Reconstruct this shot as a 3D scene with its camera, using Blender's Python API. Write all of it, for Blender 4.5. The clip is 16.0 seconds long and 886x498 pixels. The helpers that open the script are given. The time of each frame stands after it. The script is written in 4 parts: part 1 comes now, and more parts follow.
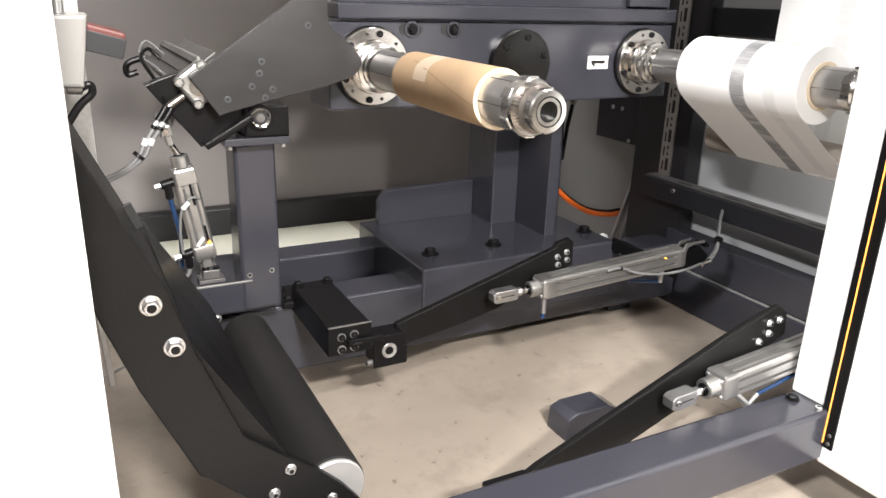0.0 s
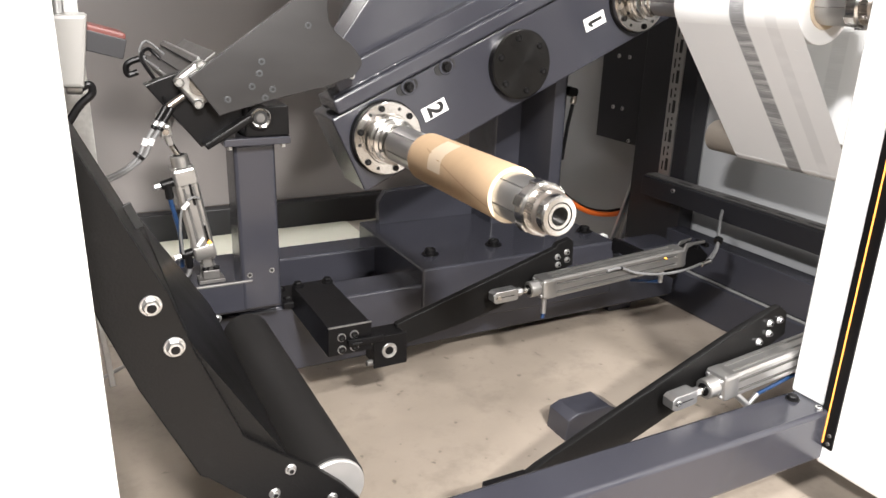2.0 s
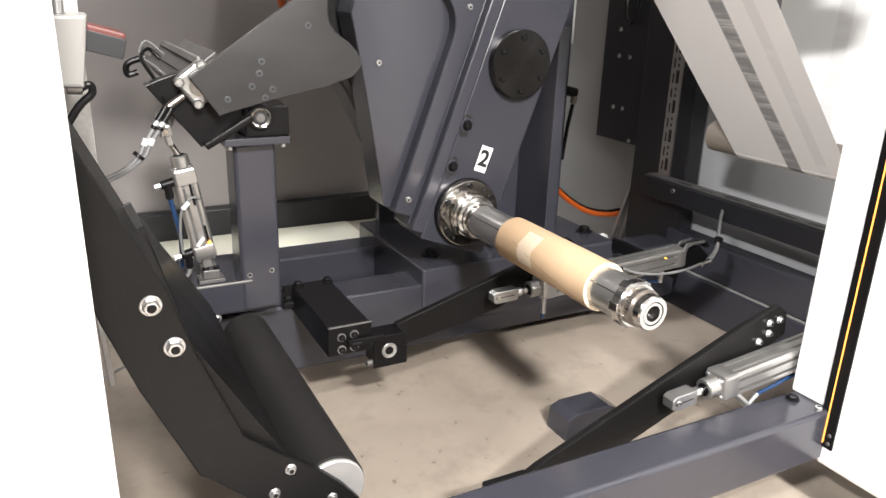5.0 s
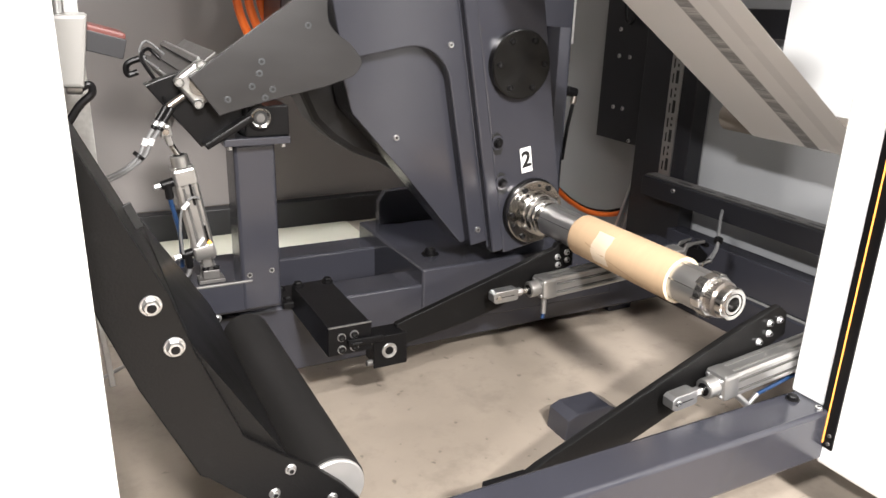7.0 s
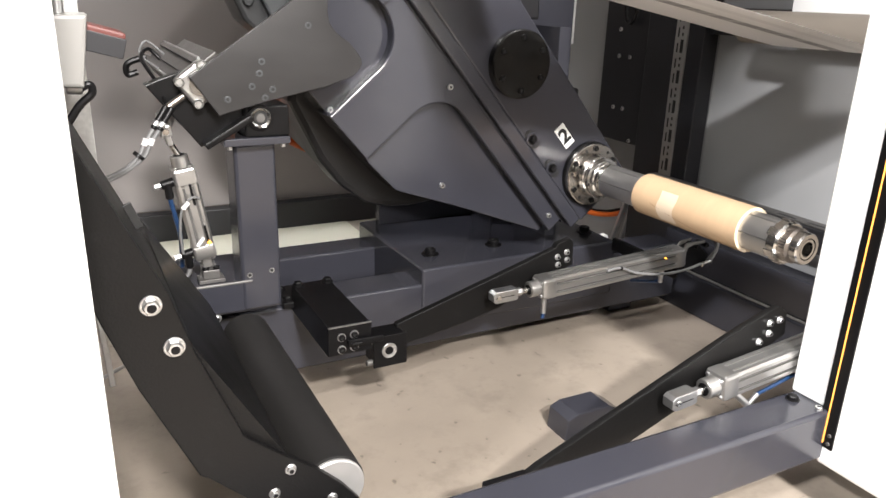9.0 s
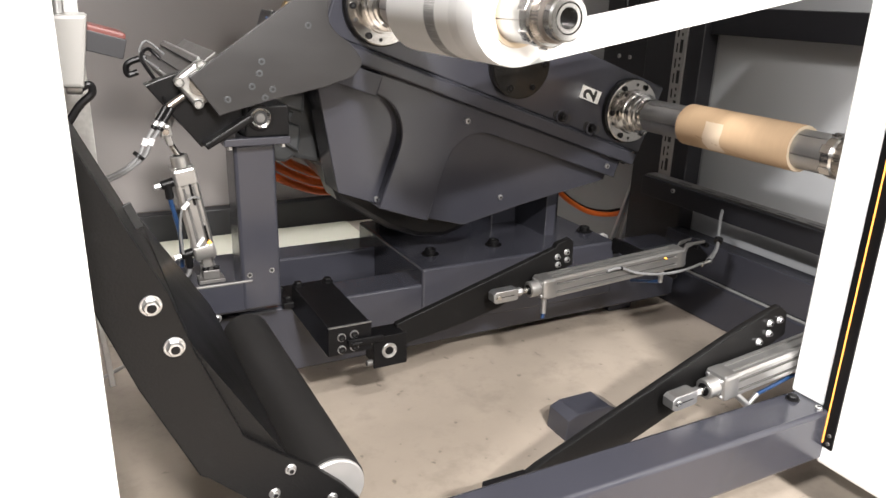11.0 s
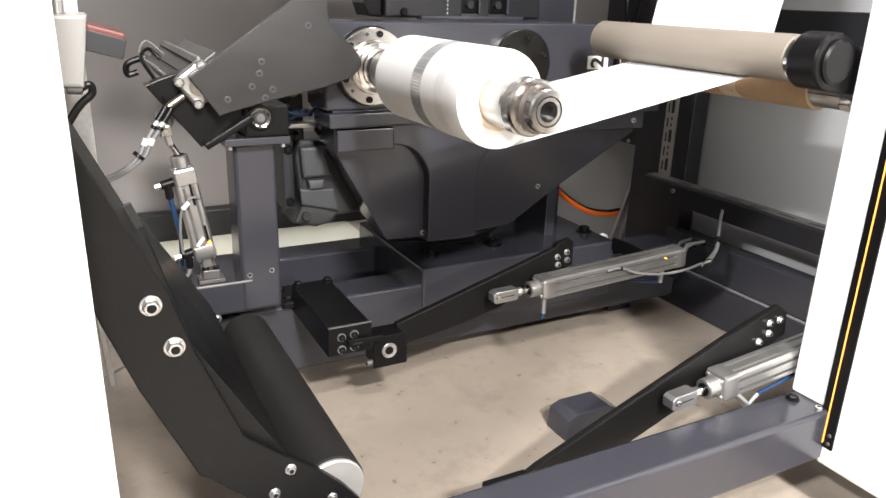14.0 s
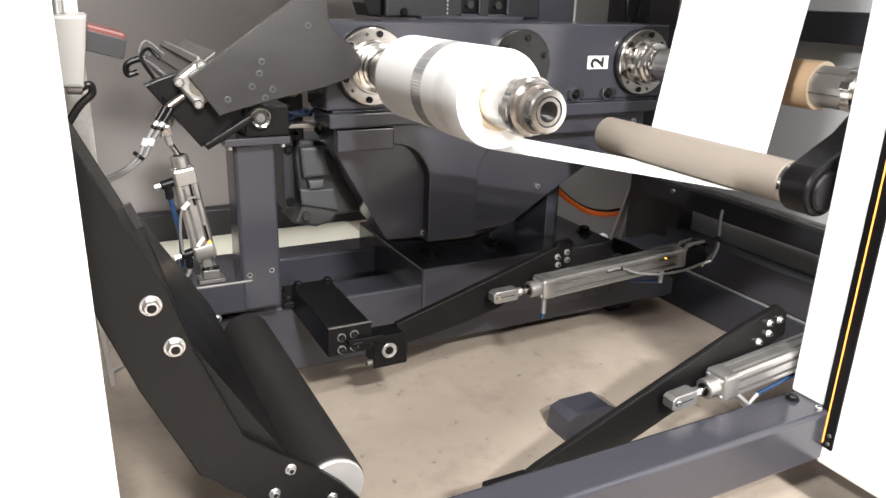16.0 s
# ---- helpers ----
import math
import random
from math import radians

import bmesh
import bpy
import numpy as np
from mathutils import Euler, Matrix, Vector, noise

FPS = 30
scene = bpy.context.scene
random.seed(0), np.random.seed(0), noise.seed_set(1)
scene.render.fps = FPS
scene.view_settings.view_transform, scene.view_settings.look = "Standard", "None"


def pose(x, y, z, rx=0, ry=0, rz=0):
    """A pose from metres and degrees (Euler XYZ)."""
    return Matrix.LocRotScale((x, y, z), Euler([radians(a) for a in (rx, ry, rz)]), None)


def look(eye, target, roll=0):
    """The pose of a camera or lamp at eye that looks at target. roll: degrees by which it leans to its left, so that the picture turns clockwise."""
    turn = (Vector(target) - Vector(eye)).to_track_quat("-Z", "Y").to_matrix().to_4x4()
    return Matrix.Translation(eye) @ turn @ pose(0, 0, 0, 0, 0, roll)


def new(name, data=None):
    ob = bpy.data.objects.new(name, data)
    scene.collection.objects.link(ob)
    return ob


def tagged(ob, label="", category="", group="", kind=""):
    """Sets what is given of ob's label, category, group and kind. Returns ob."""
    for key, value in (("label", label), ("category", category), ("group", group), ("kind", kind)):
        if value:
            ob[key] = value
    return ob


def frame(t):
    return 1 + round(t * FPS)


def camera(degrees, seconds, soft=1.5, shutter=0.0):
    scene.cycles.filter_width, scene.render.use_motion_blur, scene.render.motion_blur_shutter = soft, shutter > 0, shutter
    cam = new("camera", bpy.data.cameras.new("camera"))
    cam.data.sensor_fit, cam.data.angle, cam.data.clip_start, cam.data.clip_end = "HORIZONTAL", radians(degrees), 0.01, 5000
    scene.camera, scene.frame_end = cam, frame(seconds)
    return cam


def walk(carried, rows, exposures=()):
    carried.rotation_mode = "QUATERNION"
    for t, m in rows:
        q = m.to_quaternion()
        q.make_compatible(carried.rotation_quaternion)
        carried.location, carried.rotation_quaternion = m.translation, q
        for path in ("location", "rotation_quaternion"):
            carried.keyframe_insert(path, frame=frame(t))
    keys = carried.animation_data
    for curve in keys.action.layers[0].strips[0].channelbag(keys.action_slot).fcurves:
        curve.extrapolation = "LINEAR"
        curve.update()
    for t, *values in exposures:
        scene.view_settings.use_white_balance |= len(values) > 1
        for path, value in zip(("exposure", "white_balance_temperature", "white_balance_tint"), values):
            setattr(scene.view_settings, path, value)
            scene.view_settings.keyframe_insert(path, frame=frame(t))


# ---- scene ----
# A turret rewinder seen through its open guard door. Heights below are given
# from the turret's axis, which lies AX above the floor.
AX = 0.70
cam = camera(62.09, 16.0, soft=1.5, shutter=0.5)
CAM = pose(-0.8904, -1.3791, AX + 0.1374, 70.90, -1.648, -27.084)
walk(cam, [(0.0, CAM), (16.0, CAM)])

# ---------------------------------------------------------------- light
scene.view_settings.exposure = 0.0
world = bpy.data.worlds.new("hall_air")
scene.world = world
world.use_nodes = True
world.node_tree.nodes["Background"].inputs[0].default_value = (0.92, 0.96, 1.0, 1)
world.node_tree.nodes["Background"].inputs[1].default_value = 0.02


def area_lamp(name, eye, target, sx, sy, watts, colour=(1.0, 0.98, 1.0)):
    data = bpy.data.lights.new(name, "AREA")
    data.shape, data.size, data.size_y, data.energy, data.color = "RECTANGLE", sx, sy, watts, colour
    ob = new(name, data)
    ob.matrix_world = look(eye, target)
    return ob


area_lamp("hall_lamp_side", (-2.6, -1.96, 2.45), (0.4, -0.2, 0.35), 0.34, 0.12, 180, (1.0, 0.98, 0.98))
area_lamp("hall_lamp_front", (-0.95, -3.75, 2.9), (-0.1, 0.0, 0.4), 0.34, 0.12, 285, (1.0, 0.965, 0.94))
area_lamp("hall_lamp_front", (-0.85, -3.0, 2.9), (-0.1, 0.0, 0.4), 0.34, 0.12, 110, (1.0, 0.965, 0.94))
area_lamp("hall_lamp_far", (-0.40, -4.6, 1.84), (0.0, 0.0, 0.5), 0.26, 0.16, 85, (1.0, 0.96, 0.92))
area_lamp("ceiling_lamp_inside", (0.30, -0.28, 2.75), (0.0, -0.25, 0.0), 0.45, 0.16, 11)
# added fill with a narrow spread, brightens the floor strip by the rear guard
rear = area_lamp("rear_fill_lamp", (-0.4, 0.80, 3.0), (-0.4, 0.84, 0.0), 1.2, 0.15, 7)
rear.data.spread = radians(55)

# ---------------------------------------------------------------- materials
MATS = {}


def surface(name, colour, rough=0.5, metal=0.0, vary=0.12, scale=14.0, bump=0.05, fine=220.0, spec=0.5, stretch=(1, 1, 1), wear=0.0, wear_colour=(0.3, 0.28, 0.26), wear_from=0.60):
    m = bpy.data.materials.new(name)
    m.use_nodes = True
    nt = m.node_tree
    b = nt.nodes["Principled BSDF"]
    tc = nt.nodes.new("ShaderNodeTexCoord")
    mp = nt.nodes.new("ShaderNodeMapping")
    mp.inputs["Scale"].default_value = stretch
    nt.links.new(tc.outputs["Object"], mp.inputs["Vector"])
    n1 = nt.nodes.new("ShaderNodeTexNoise")
    n1.inputs["Scale"].default_value, n1.inputs["Detail"].default_value = scale, 6
    n2 = nt.nodes.new("ShaderNodeTexNoise")
    n2.inputs["Scale"].default_value, n2.inputs["Detail"].default_value = fine, 3
    for n in (n1, n2):
        nt.links.new(mp.outputs["Vector"], n.inputs["Vector"])
    mix = nt.nodes.new("ShaderNodeMix")
    mix.data_type = "RGBA"
    mix.inputs["A"].default_value = (*[c * (1 - vary) for c in colour], 1)
    mix.inputs["B"].default_value = (*[min(1, c * (1 + vary)) for c in colour], 1)
    nt.links.new(n1.outputs["Fac"], mix.inputs["Factor"])
    last = mix.outputs["Result"]
    if wear:
        n3 = nt.nodes.new("ShaderNodeTexNoise")
        n3.inputs["Scale"].default_value, n3.inputs["Detail"].default_value = scale * 2.3, 9
        n3.inputs["Roughness"].default_value = 0.7
        nt.links.new(mp.outputs["Vector"], n3.inputs["Vector"])
        ramp = nt.nodes.new("ShaderNodeMapRange")
        ramp.inputs["From Min"].default_value, ramp.inputs["From Max"].default_value = wear_from, wear_from + 0.15
        ramp.inputs["To Max"].default_value = wear
        nt.links.new(n3.outputs["Fac"], ramp.inputs["Value"])
        m2 = nt.nodes.new("ShaderNodeMix")
        m2.data_type = "RGBA"
        m2.inputs["B"].default_value = (*wear_colour, 1)
        nt.links.new(ramp.outputs["Result"], m2.inputs["Factor"])
        nt.links.new(last, m2.inputs["A"])
        last = m2.outputs["Result"]
    nt.links.new(last, b.inputs["Base Color"])
    rr = nt.nodes.new("ShaderNodeMapRange")
    rr.inputs["To Min"].default_value, rr.inputs["To Max"].default_value = max(0.03, rough - 0.09), min(1, rough + 0.09)
    nt.links.new(n1.outputs["Fac"], rr.inputs["Value"])
    nt.links.new(rr.outputs["Result"], b.inputs["Roughness"])
    bp = nt.nodes.new("ShaderNodeBump")
    bp.inputs["Strength"].default_value, bp.inputs["Distance"].default_value = bump, 0.002
    nt.links.new(n2.outputs["Fac"], bp.inputs["Height"])
    nt.links.new(bp.outputs["Normal"], b.inputs["Normal"])
    b.inputs["Metallic"].default_value = metal
    b.inputs["Specular IOR Level"].default_value = spec
    MATS[name] = m
    return m


PAINT = surface("anthracite_paint", (0.033, 0.0337, 0.0425), 0.21, vary=0.10, scale=6, bump=0.03, fine=500, spec=0.6)
BLACK = surface("black_coating", (0.0045, 0.0043, 0.0047), 0.34, vary=0.2, scale=18, bump=0.12, fine=380, spec=0.2, wear=0.10, wear_colour=(0.03, 0.03, 0.03))
GUNMETAL = surface("burnished_plate", (0.027, 0.0258, 0.026), 0.38, metal=0.2, vary=0.25, scale=9, bump=0.03, fine=400, stretch=(1, 1, 3), wear=0.25, wear_colour=(0.034, 0.032, 0.031))
ARMBLACK = surface("matt_black_steel", (0.0058, 0.0056, 0.0056), 0.36, vary=0.25, scale=10, bump=0.15, fine=350, spec=0.2, wear=0.1, wear_colour=(0.06, 0.06, 0.06))
STEEL = surface("turned_steel", (0.50, 0.48, 0.455), 0.17, metal=1.0, vary=0.12, scale=20, bump=0.02, fine=300, stretch=(1, 6, 1))
CHROME = surface("ground_steel", (0.62, 0.61, 0.59), 0.18, metal=1.0, vary=0.08, scale=26, bump=0.03, fine=260)
BRONZED = surface("bronzed_steel", (0.30, 0.265, 0.235), 0.3, metal=0.9, vary=0.12, scale=30, bump=0.04)
GLOSSBLACK = surface("glossy_black_enamel", (0.005, 0.0047, 0.005), 0.33, spec=0.4, vary=0.15, scale=12, bump=0.03, fine=300)
ZINC = surface("zinc_plated", (0.55, 0.55, 0.55), 0.33, metal=0.95, vary=0.15, scale=60, bump=0.05)
ALU = surface("anodised_aluminium", (0.46, 0.453, 0.44), 0.33, metal=0.9, vary=0.1, scale=24, bump=0.05, fine=500)
DULLALU = surface("worn_aluminium", (0.13, 0.125, 0.12), 0.45, metal=0.5, vary=0.2, scale=20, bump=0.08, wear=0.4, wear_colour=(0.2, 0.18, 0.16))
GALV = surface("galvanised_steel", (0.50, 0.50, 0.49), 0.38, metal=0.6, vary=0.3, scale=150, bump=0.05)
ENDDISC = surface("brushed_aluminium_disc", (0.46, 0.45, 0.44), 0.42, metal=0.6, vary=0.15, scale=30, bump=0.04)
SEAM = surface("dark_cardboard_seam", (0.34, 0.22, 0.125), 0.8, vary=0.1, scale=60)
CARD = surface("cardboard", (0.45, 0.315, 0.195), 0.8, vary=0.08, scale=16, bump=0.12, fine=260, stretch=(1, 5, 1), spec=0.25)
TAPE = surface("pale_tape", (0.58, 0.47, 0.35), 0.45, vary=0.06, scale=30, bump=0.1)
CARDEDGE = surface("cut_cardboard", (0.68, 0.57, 0.42), 0.85, vary=0.08, scale=90, bump=0.2)
TAUPE = surface("taupe_rubber", (0.19, 0.165, 0.138), 0.62, vary=0.07, scale=14, bump=0.08, spec=0.3)
RUBBER = surface("black_rubber", (0.013, 0.0122, 0.0118), 0.62, vary=0.15, scale=12, bump=0.05, spec=0.25, wear=0.12, wear_colour=(0.03, 0.029, 0.028))
WHITE = surface("white_powder_coat", (0.85, 0.85, 0.84), 0.42, vary=0.02, scale=6, bump=0.06, fine=500)
CREAM = surface("light_grey_enamel", (0.25, 0.244, 0.232), 0.45, vary=0.05, scale=10, bump=0.05)
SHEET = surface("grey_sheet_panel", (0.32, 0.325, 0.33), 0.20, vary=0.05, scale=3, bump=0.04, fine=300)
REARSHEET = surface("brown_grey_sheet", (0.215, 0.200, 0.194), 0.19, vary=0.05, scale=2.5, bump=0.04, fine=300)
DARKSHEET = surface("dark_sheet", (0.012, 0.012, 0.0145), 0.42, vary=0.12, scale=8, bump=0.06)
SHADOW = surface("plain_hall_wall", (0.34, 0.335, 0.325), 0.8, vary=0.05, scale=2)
CONCRETE = surface("sealed_concrete", (0.335, 0.286, 0.236), 0.36, vary=0.30, scale=4.2, bump=0.10, fine=130, spec=0.42, wear=0.4, wear_colour=(0.20, 0.172, 0.142), wear_from=0.50)
speck = CONCRETE.node_tree
SB = speck.nodes["Principled BSDF"]
was = SB.inputs["Base Color"].links[0].from_socket
dots = speck.nodes.new("ShaderNodeTexNoise")
dots.inputs["Scale"].default_value, dots.inputs["Detail"].default_value = 38.0, 4
span = speck.nodes.new("ShaderNodeMapRange")
span.inputs["From Min"].default_value, span.inputs["From Max"].default_value, span.inputs["To Max"].default_value = 0.68, 0.74, 0.6
both = speck.nodes.new("ShaderNodeMix")
both.data_type = "RGBA"
both.inputs["B"].default_value = (0.10, 0.085, 0.07, 1)
speck.links.new([n for n in speck.nodes if n.type == "TEX_COORD"][0].outputs["Object"], dots.inputs["Vector"])
speck.links.new(dots.outputs["Fac"], span.inputs["Value"])
speck.links.new(span.outputs["Result"], both.inputs["Factor"])
speck.links.new(was, both.inputs["A"])
speck.links.new(both.outputs["Result"], SB.inputs["Base Color"])
MOTOR = surface("motor_grey", (0.060, 0.064, 0.068), 0.36, metal=0.3, vary=0.25, scale=20, bump=0.06, wear=0.4, wear_colour=(0.10, 0.10, 0.095))
DUSTY = surface("dusty_grey_cylinder", (0.075, 0.070, 0.066), 0.40, metal=0.4, vary=0.25, scale=24, bump=0.06, wear=0.4, wear_colour=(0.12, 0.11, 0.10))
MOTORDARK = surface("dark_motor_casting", (0.030, 0.031, 0.032), 0.40, metal=0.2, vary=0.2, scale=16, bump=0.06)
BRIGHTBLUE = surface("bright_blue_plastic", (0.02, 0.14, 0.36), 0.35, vary=0.08, scale=40)
CABLE = surface("grey_cable", (0.15, 0.15, 0.15), 0.45, vary=0.05, scale=40)
BLUE = surface("blue_hose", (0.008, 0.03, 0.085), 0.35, vary=0.1, scale=40)
ORANGE = surface("orange_cable", (0.60, 0.115, 0.015), 0.4, vary=0.1, scale=30)
BRASS = surface("brass", (0.62, 0.45, 0.22), 0.25, metal=1.0, vary=0.1, scale=50)
LABEL = surface("white_label", (0.82, 0.82, 0.80), 0.5, vary=0.02, scale=30)
# ink of the digits, also the painted dark of holes, slots and sockets
INK_AND_HOLE = surface("ink_and_hole_black", (0.01, 0.01, 0.01), 0.5, vary=0.1, scale=40)
RED = surface("red_lens", (0.12, 0.03, 0.024), 0.45, vary=0.15, scale=30)

CAPBLACK = surface("turned_black_steel", (0.012, 0.0115, 0.011), 0.20, metal=0.35, vary=0.1, scale=30, bump=0.02)
turning = CAPBLACK.node_tree.nodes.new("ShaderNodeTangent")
turning.direction_type, turning.axis = "RADIAL", "Y"
CAPBLACK.node_tree.nodes["Principled BSDF"].inputs["Anisotropic"].default_value = 0.85
CAPBLACK.node_tree.links.new(turning.outputs["Tangent"], CAPBLACK.node_tree.nodes["Principled BSDF"].inputs["Tangent"])


def glowing(name, colour, power):
    m = bpy.data.materials.new(name)
    m.use_nodes = True
    b = m.node_tree.nodes["Principled BSDF"]
    b.inputs["Base Color"].default_value = (*colour, 1)
    b.inputs["Emission Color"].default_value = (*colour, 1)
    b.inputs["Emission Strength"].default_value = power
    return m


LED = glowing("amber_led", (1.0, 0.45, 0.05), 4.0)
AMBER = glowing("amber_strip", (1.0, 0.42, 0.08), 0.55)
SHEETCREAM = surface("cream_board", (0.66, 0.65, 0.54), 0.5, vary=0.05, scale=6, bump=0.04)


def paper(name, base, ink, middle):
    """White paper with one printed band of short bars and two faint tracks along the web; bands lie at fixed depths."""
    m = surface(name, base, 0.55, vary=0.02, scale=12, bump=0.03, fine=120, spec=0.3)
    nt = m.node_tree
    b = nt.nodes["Principled BSDF"]
    before = b.inputs["Base Color"].links[0].from_socket
    tc = nt.nodes.new("ShaderNodeTexCoord")
    sep = nt.nodes.new("ShaderNodeSeparateXYZ")
    nt.links.new(tc.outputs["Object"], sep.inputs[0])

    def band(centre, half):
        a = nt.nodes.new("ShaderNodeMath")
        a.operation = "SUBTRACT"
        nt.links.new(sep.outputs["Y"], a.inputs[0])
        a.inputs[1].default_value = centre
        c = nt.nodes.new("ShaderNodeMath")
        c.operation = "ABSOLUTE"
        nt.links.new(a.outputs[0], c.inputs[0])
        r = nt.nodes.new("ShaderNodeMapRange")
        r.inputs["From Min"].default_value, r.inputs["From Max"].default_value = half * 0.8, half
        r.inputs["To Min"].default_value, r.inputs["To Max"].default_value = 1, 0
        nt.links.new(c.outputs[0], r.inputs["Value"])
        return r.outputs["Result"]

    def times(p, q):
        a = nt.nodes.new("ShaderNodeMath")
        a.operation = "MULTIPLY"
        nt.links.new(p, a.inputs[0])
        if isinstance(q, float):
            a.inputs[1].default_value = q
        else:
            nt.links.new(q, a.inputs[1])
        return a.outputs[0]

    def lines(scale, dist):
        mp = nt.nodes.new("ShaderNodeMapping")
        mp.inputs["Scale"].default_value = (scale, 6, scale)
        nt.links.new(tc.outputs["Object"], mp.inputs["Vector"])
        n = nt.nodes.new("ShaderNodeTexNoise")
        n.inputs["Scale"].default_value, n.inputs["Detail"].default_value = 1.0, dist
        nt.links.new(mp.outputs["Vector"], n.inputs["Vector"])
        r = nt.nodes.new("ShaderNodeMapRange")
        r.inputs["From Min"].default_value, r.inputs["From Max"].default_value = 0.34, 0.52
        nt.links.new(n.outputs["Fac"], r.inputs["Value"])
        return r.outputs["Result"]
    strong = times(times(band(middle, 0.019), lines(34, 4.0)), ink * 0.85)
    hatch = times(times(band(middle, 0.019), lines(520, 2.0)), ink * 0.55)
    faint = times(times(band(middle - 0.075, 0.014), lines(16, 5.0)), ink * 0.16)
    for f in (strong, hatch, faint):
        mx = nt.nodes.new("ShaderNodeMix")
        mx.data_type = "RGBA"
        nt.links.new(f, mx.inputs["Factor"])
        nt.links.new(before, mx.inputs["A"])
        mx.inputs["B"].default_value = (0.12, 0.12, 0.125, 1)
        before = mx.outputs["Result"]
    nt.links.new(before, b.inputs["Base Color"])
    return m


PAPER = paper("white_paper", (0.80, 0.80, 0.79), 0.10, -0.355)
ROLLPAPER = paper("wound_paper", (0.82, 0.82, 0.81), 0.8, -0.355)
PRINT = paper("printed_paper", (0.78, 0.775, 0.77), 0.8, -0.355)

# ---------------------------------------------------------------- building helpers
BASE = {}


def thing(name, base, label, category, group="", kind=""):
    ob = new(name)
    ob.empty_display_size = 0.05
    ob.location = (base[0], base[1], base[2] + AX)
    BASE[ob.name] = Vector(base)
    return tagged(ob, label, category, group, kind)


def root(ob):
    while ob.parent:
        ob = ob.parent
    return ob


def mesh_of(name, bm, material):
    me = bpy.data.meshes.new(name)
    bmesh.ops.recalc_face_normals(bm, faces=bm.faces)
    for f in bm.faces:
        f.smooth = True
    for e in bm.edges:
        if len(e.link_faces) == 2:
            a, b = sorted(f.calc_area() for f in e.link_faces)
            bend = e.calc_face_angle(0)
            e.smooth = not (bend > radians(24) or (bend > radians(4) and b > 6 * a))
    bm.to_mesh(me)
    bm.free()
    me.materials.append(material)
    return me


def part(name, bm, material, parent, label=""):
    """One mesh under a thing; its shape is given in the turret-axis frame."""
    base = BASE[root(parent).name]
    bmesh.ops.translate(bm, verts=bm.verts, vec=-base)
    ob = new(name, mesh_of(name, bm, material))
    ob.parent = parent
    return tagged(ob, label)


def solid(name, bm, material, label, category, group="", kind=""):
    """A thing of one mesh."""
    lo = Vector([min(v.co[i] for v in bm.verts) for i in range(3)])
    hi = Vector([max(v.co[i] for v in bm.verts) for i in range(3)])
    base = Vector(((lo.x + hi.x) / 2, (lo.y + hi.y) / 2, lo.z))
    bmesh.ops.translate(bm, verts=bm.verts, vec=-base)
    ob = new(name, mesh_of(name, bm, material))
    ob.location = base + Vector((0, 0, AX))
    BASE[ob.name] = base
    return tagged(ob, label, category, group, kind)


def box(x0, x1, y0, y1, z0, z1, bevel=0.003, bm=None):
    own = bmesh.new()
    bmesh.ops.create_cube(own, size=1)
    for v in own.verts:
        v.co = Vector(((x0 + x1) / 2 + v.co.x * (x1 - x0), (y0 + y1) / 2 + v.co.y * (y1 - y0), (z0 + z1) / 2 + v.co.z * (z1 - z0)))
    if bevel:
        bmesh.ops.bevel(own, geom=own.edges[:], offset=bevel, segments=4 if bevel >= 0.006 else 2, profile=0.5, affect="EDGES")
    return join(bm, own)


def join(bm, own):
    if bm is None:
        return own
    me = bpy.data.meshes.new("tmp")
    own.to_mesh(me)
    own.free()
    bm.from_mesh(me)
    bpy.data.meshes.remove(me)
    return bm


def prism(points, y0, y1, bevel=0.002, bm=None):
    """A plate with its outline in x and z, between two depths."""
    own = bmesh.new()
    vs = [own.verts.new((x, y0, z)) for x, z in points]
    f = own.faces.new(vs)
    r = bmesh.ops.extrude_face_region(own, geom=[f])
    for v in r["geom"]:
        if isinstance(v, bmesh.types.BMVert):
            v.co.y = y1
    if bevel:
        caps = [e for e in own.edges if abs(e.verts[0].co.y - e.verts[1].co.y) < 1e-6]
        bmesh.ops.bevel(own, geom=caps, offset=bevel, segments=2, profile=0.5, affect="EDGES")
    return join(bm, own)


def lathe(p0, p1, rings, seg=32, bm=None, caps=True):
    """A turned body from p0 to p1: rings of (distance along, radius)."""
    p0, p1, seg = Vector(p0), Vector(p1), max(seg, 20) if seg > 8 else seg
    q = (p1 - p0).to_track_quat("Z", "Y")
    own = bmesh.new()
    loops = []
    for d, r in rings:
        loops.append([own.verts.new(p0 + q @ Vector((r * math.cos(2 * math.pi * i / seg), r * math.sin(2 * math.pi * i / seg), d))) for i in range(seg)])
    for a, b in zip(loops, loops[1:]):
        for i in range(seg):
            own.faces.new((a[i], a[(i + 1) % seg], b[(i + 1) % seg], b[i]))
    if caps:
        own.faces.new(loops[0][::-1])
        own.faces.new(loops[-1])
    return join(bm, own)


def rod(p0, p1, r, seg=20, chamfer=0.0, bm=None):
    n = (Vector(p1) - Vector(p0)).length
    c = min(chamfer, r * 0.6, n * 0.4)
    rings = [(0, r), (n, r)] if not c else [(0, r - c), (c, r), (n - c, r), (n, r - c)]
    return lathe(p0, p1, rings, seg, bm)


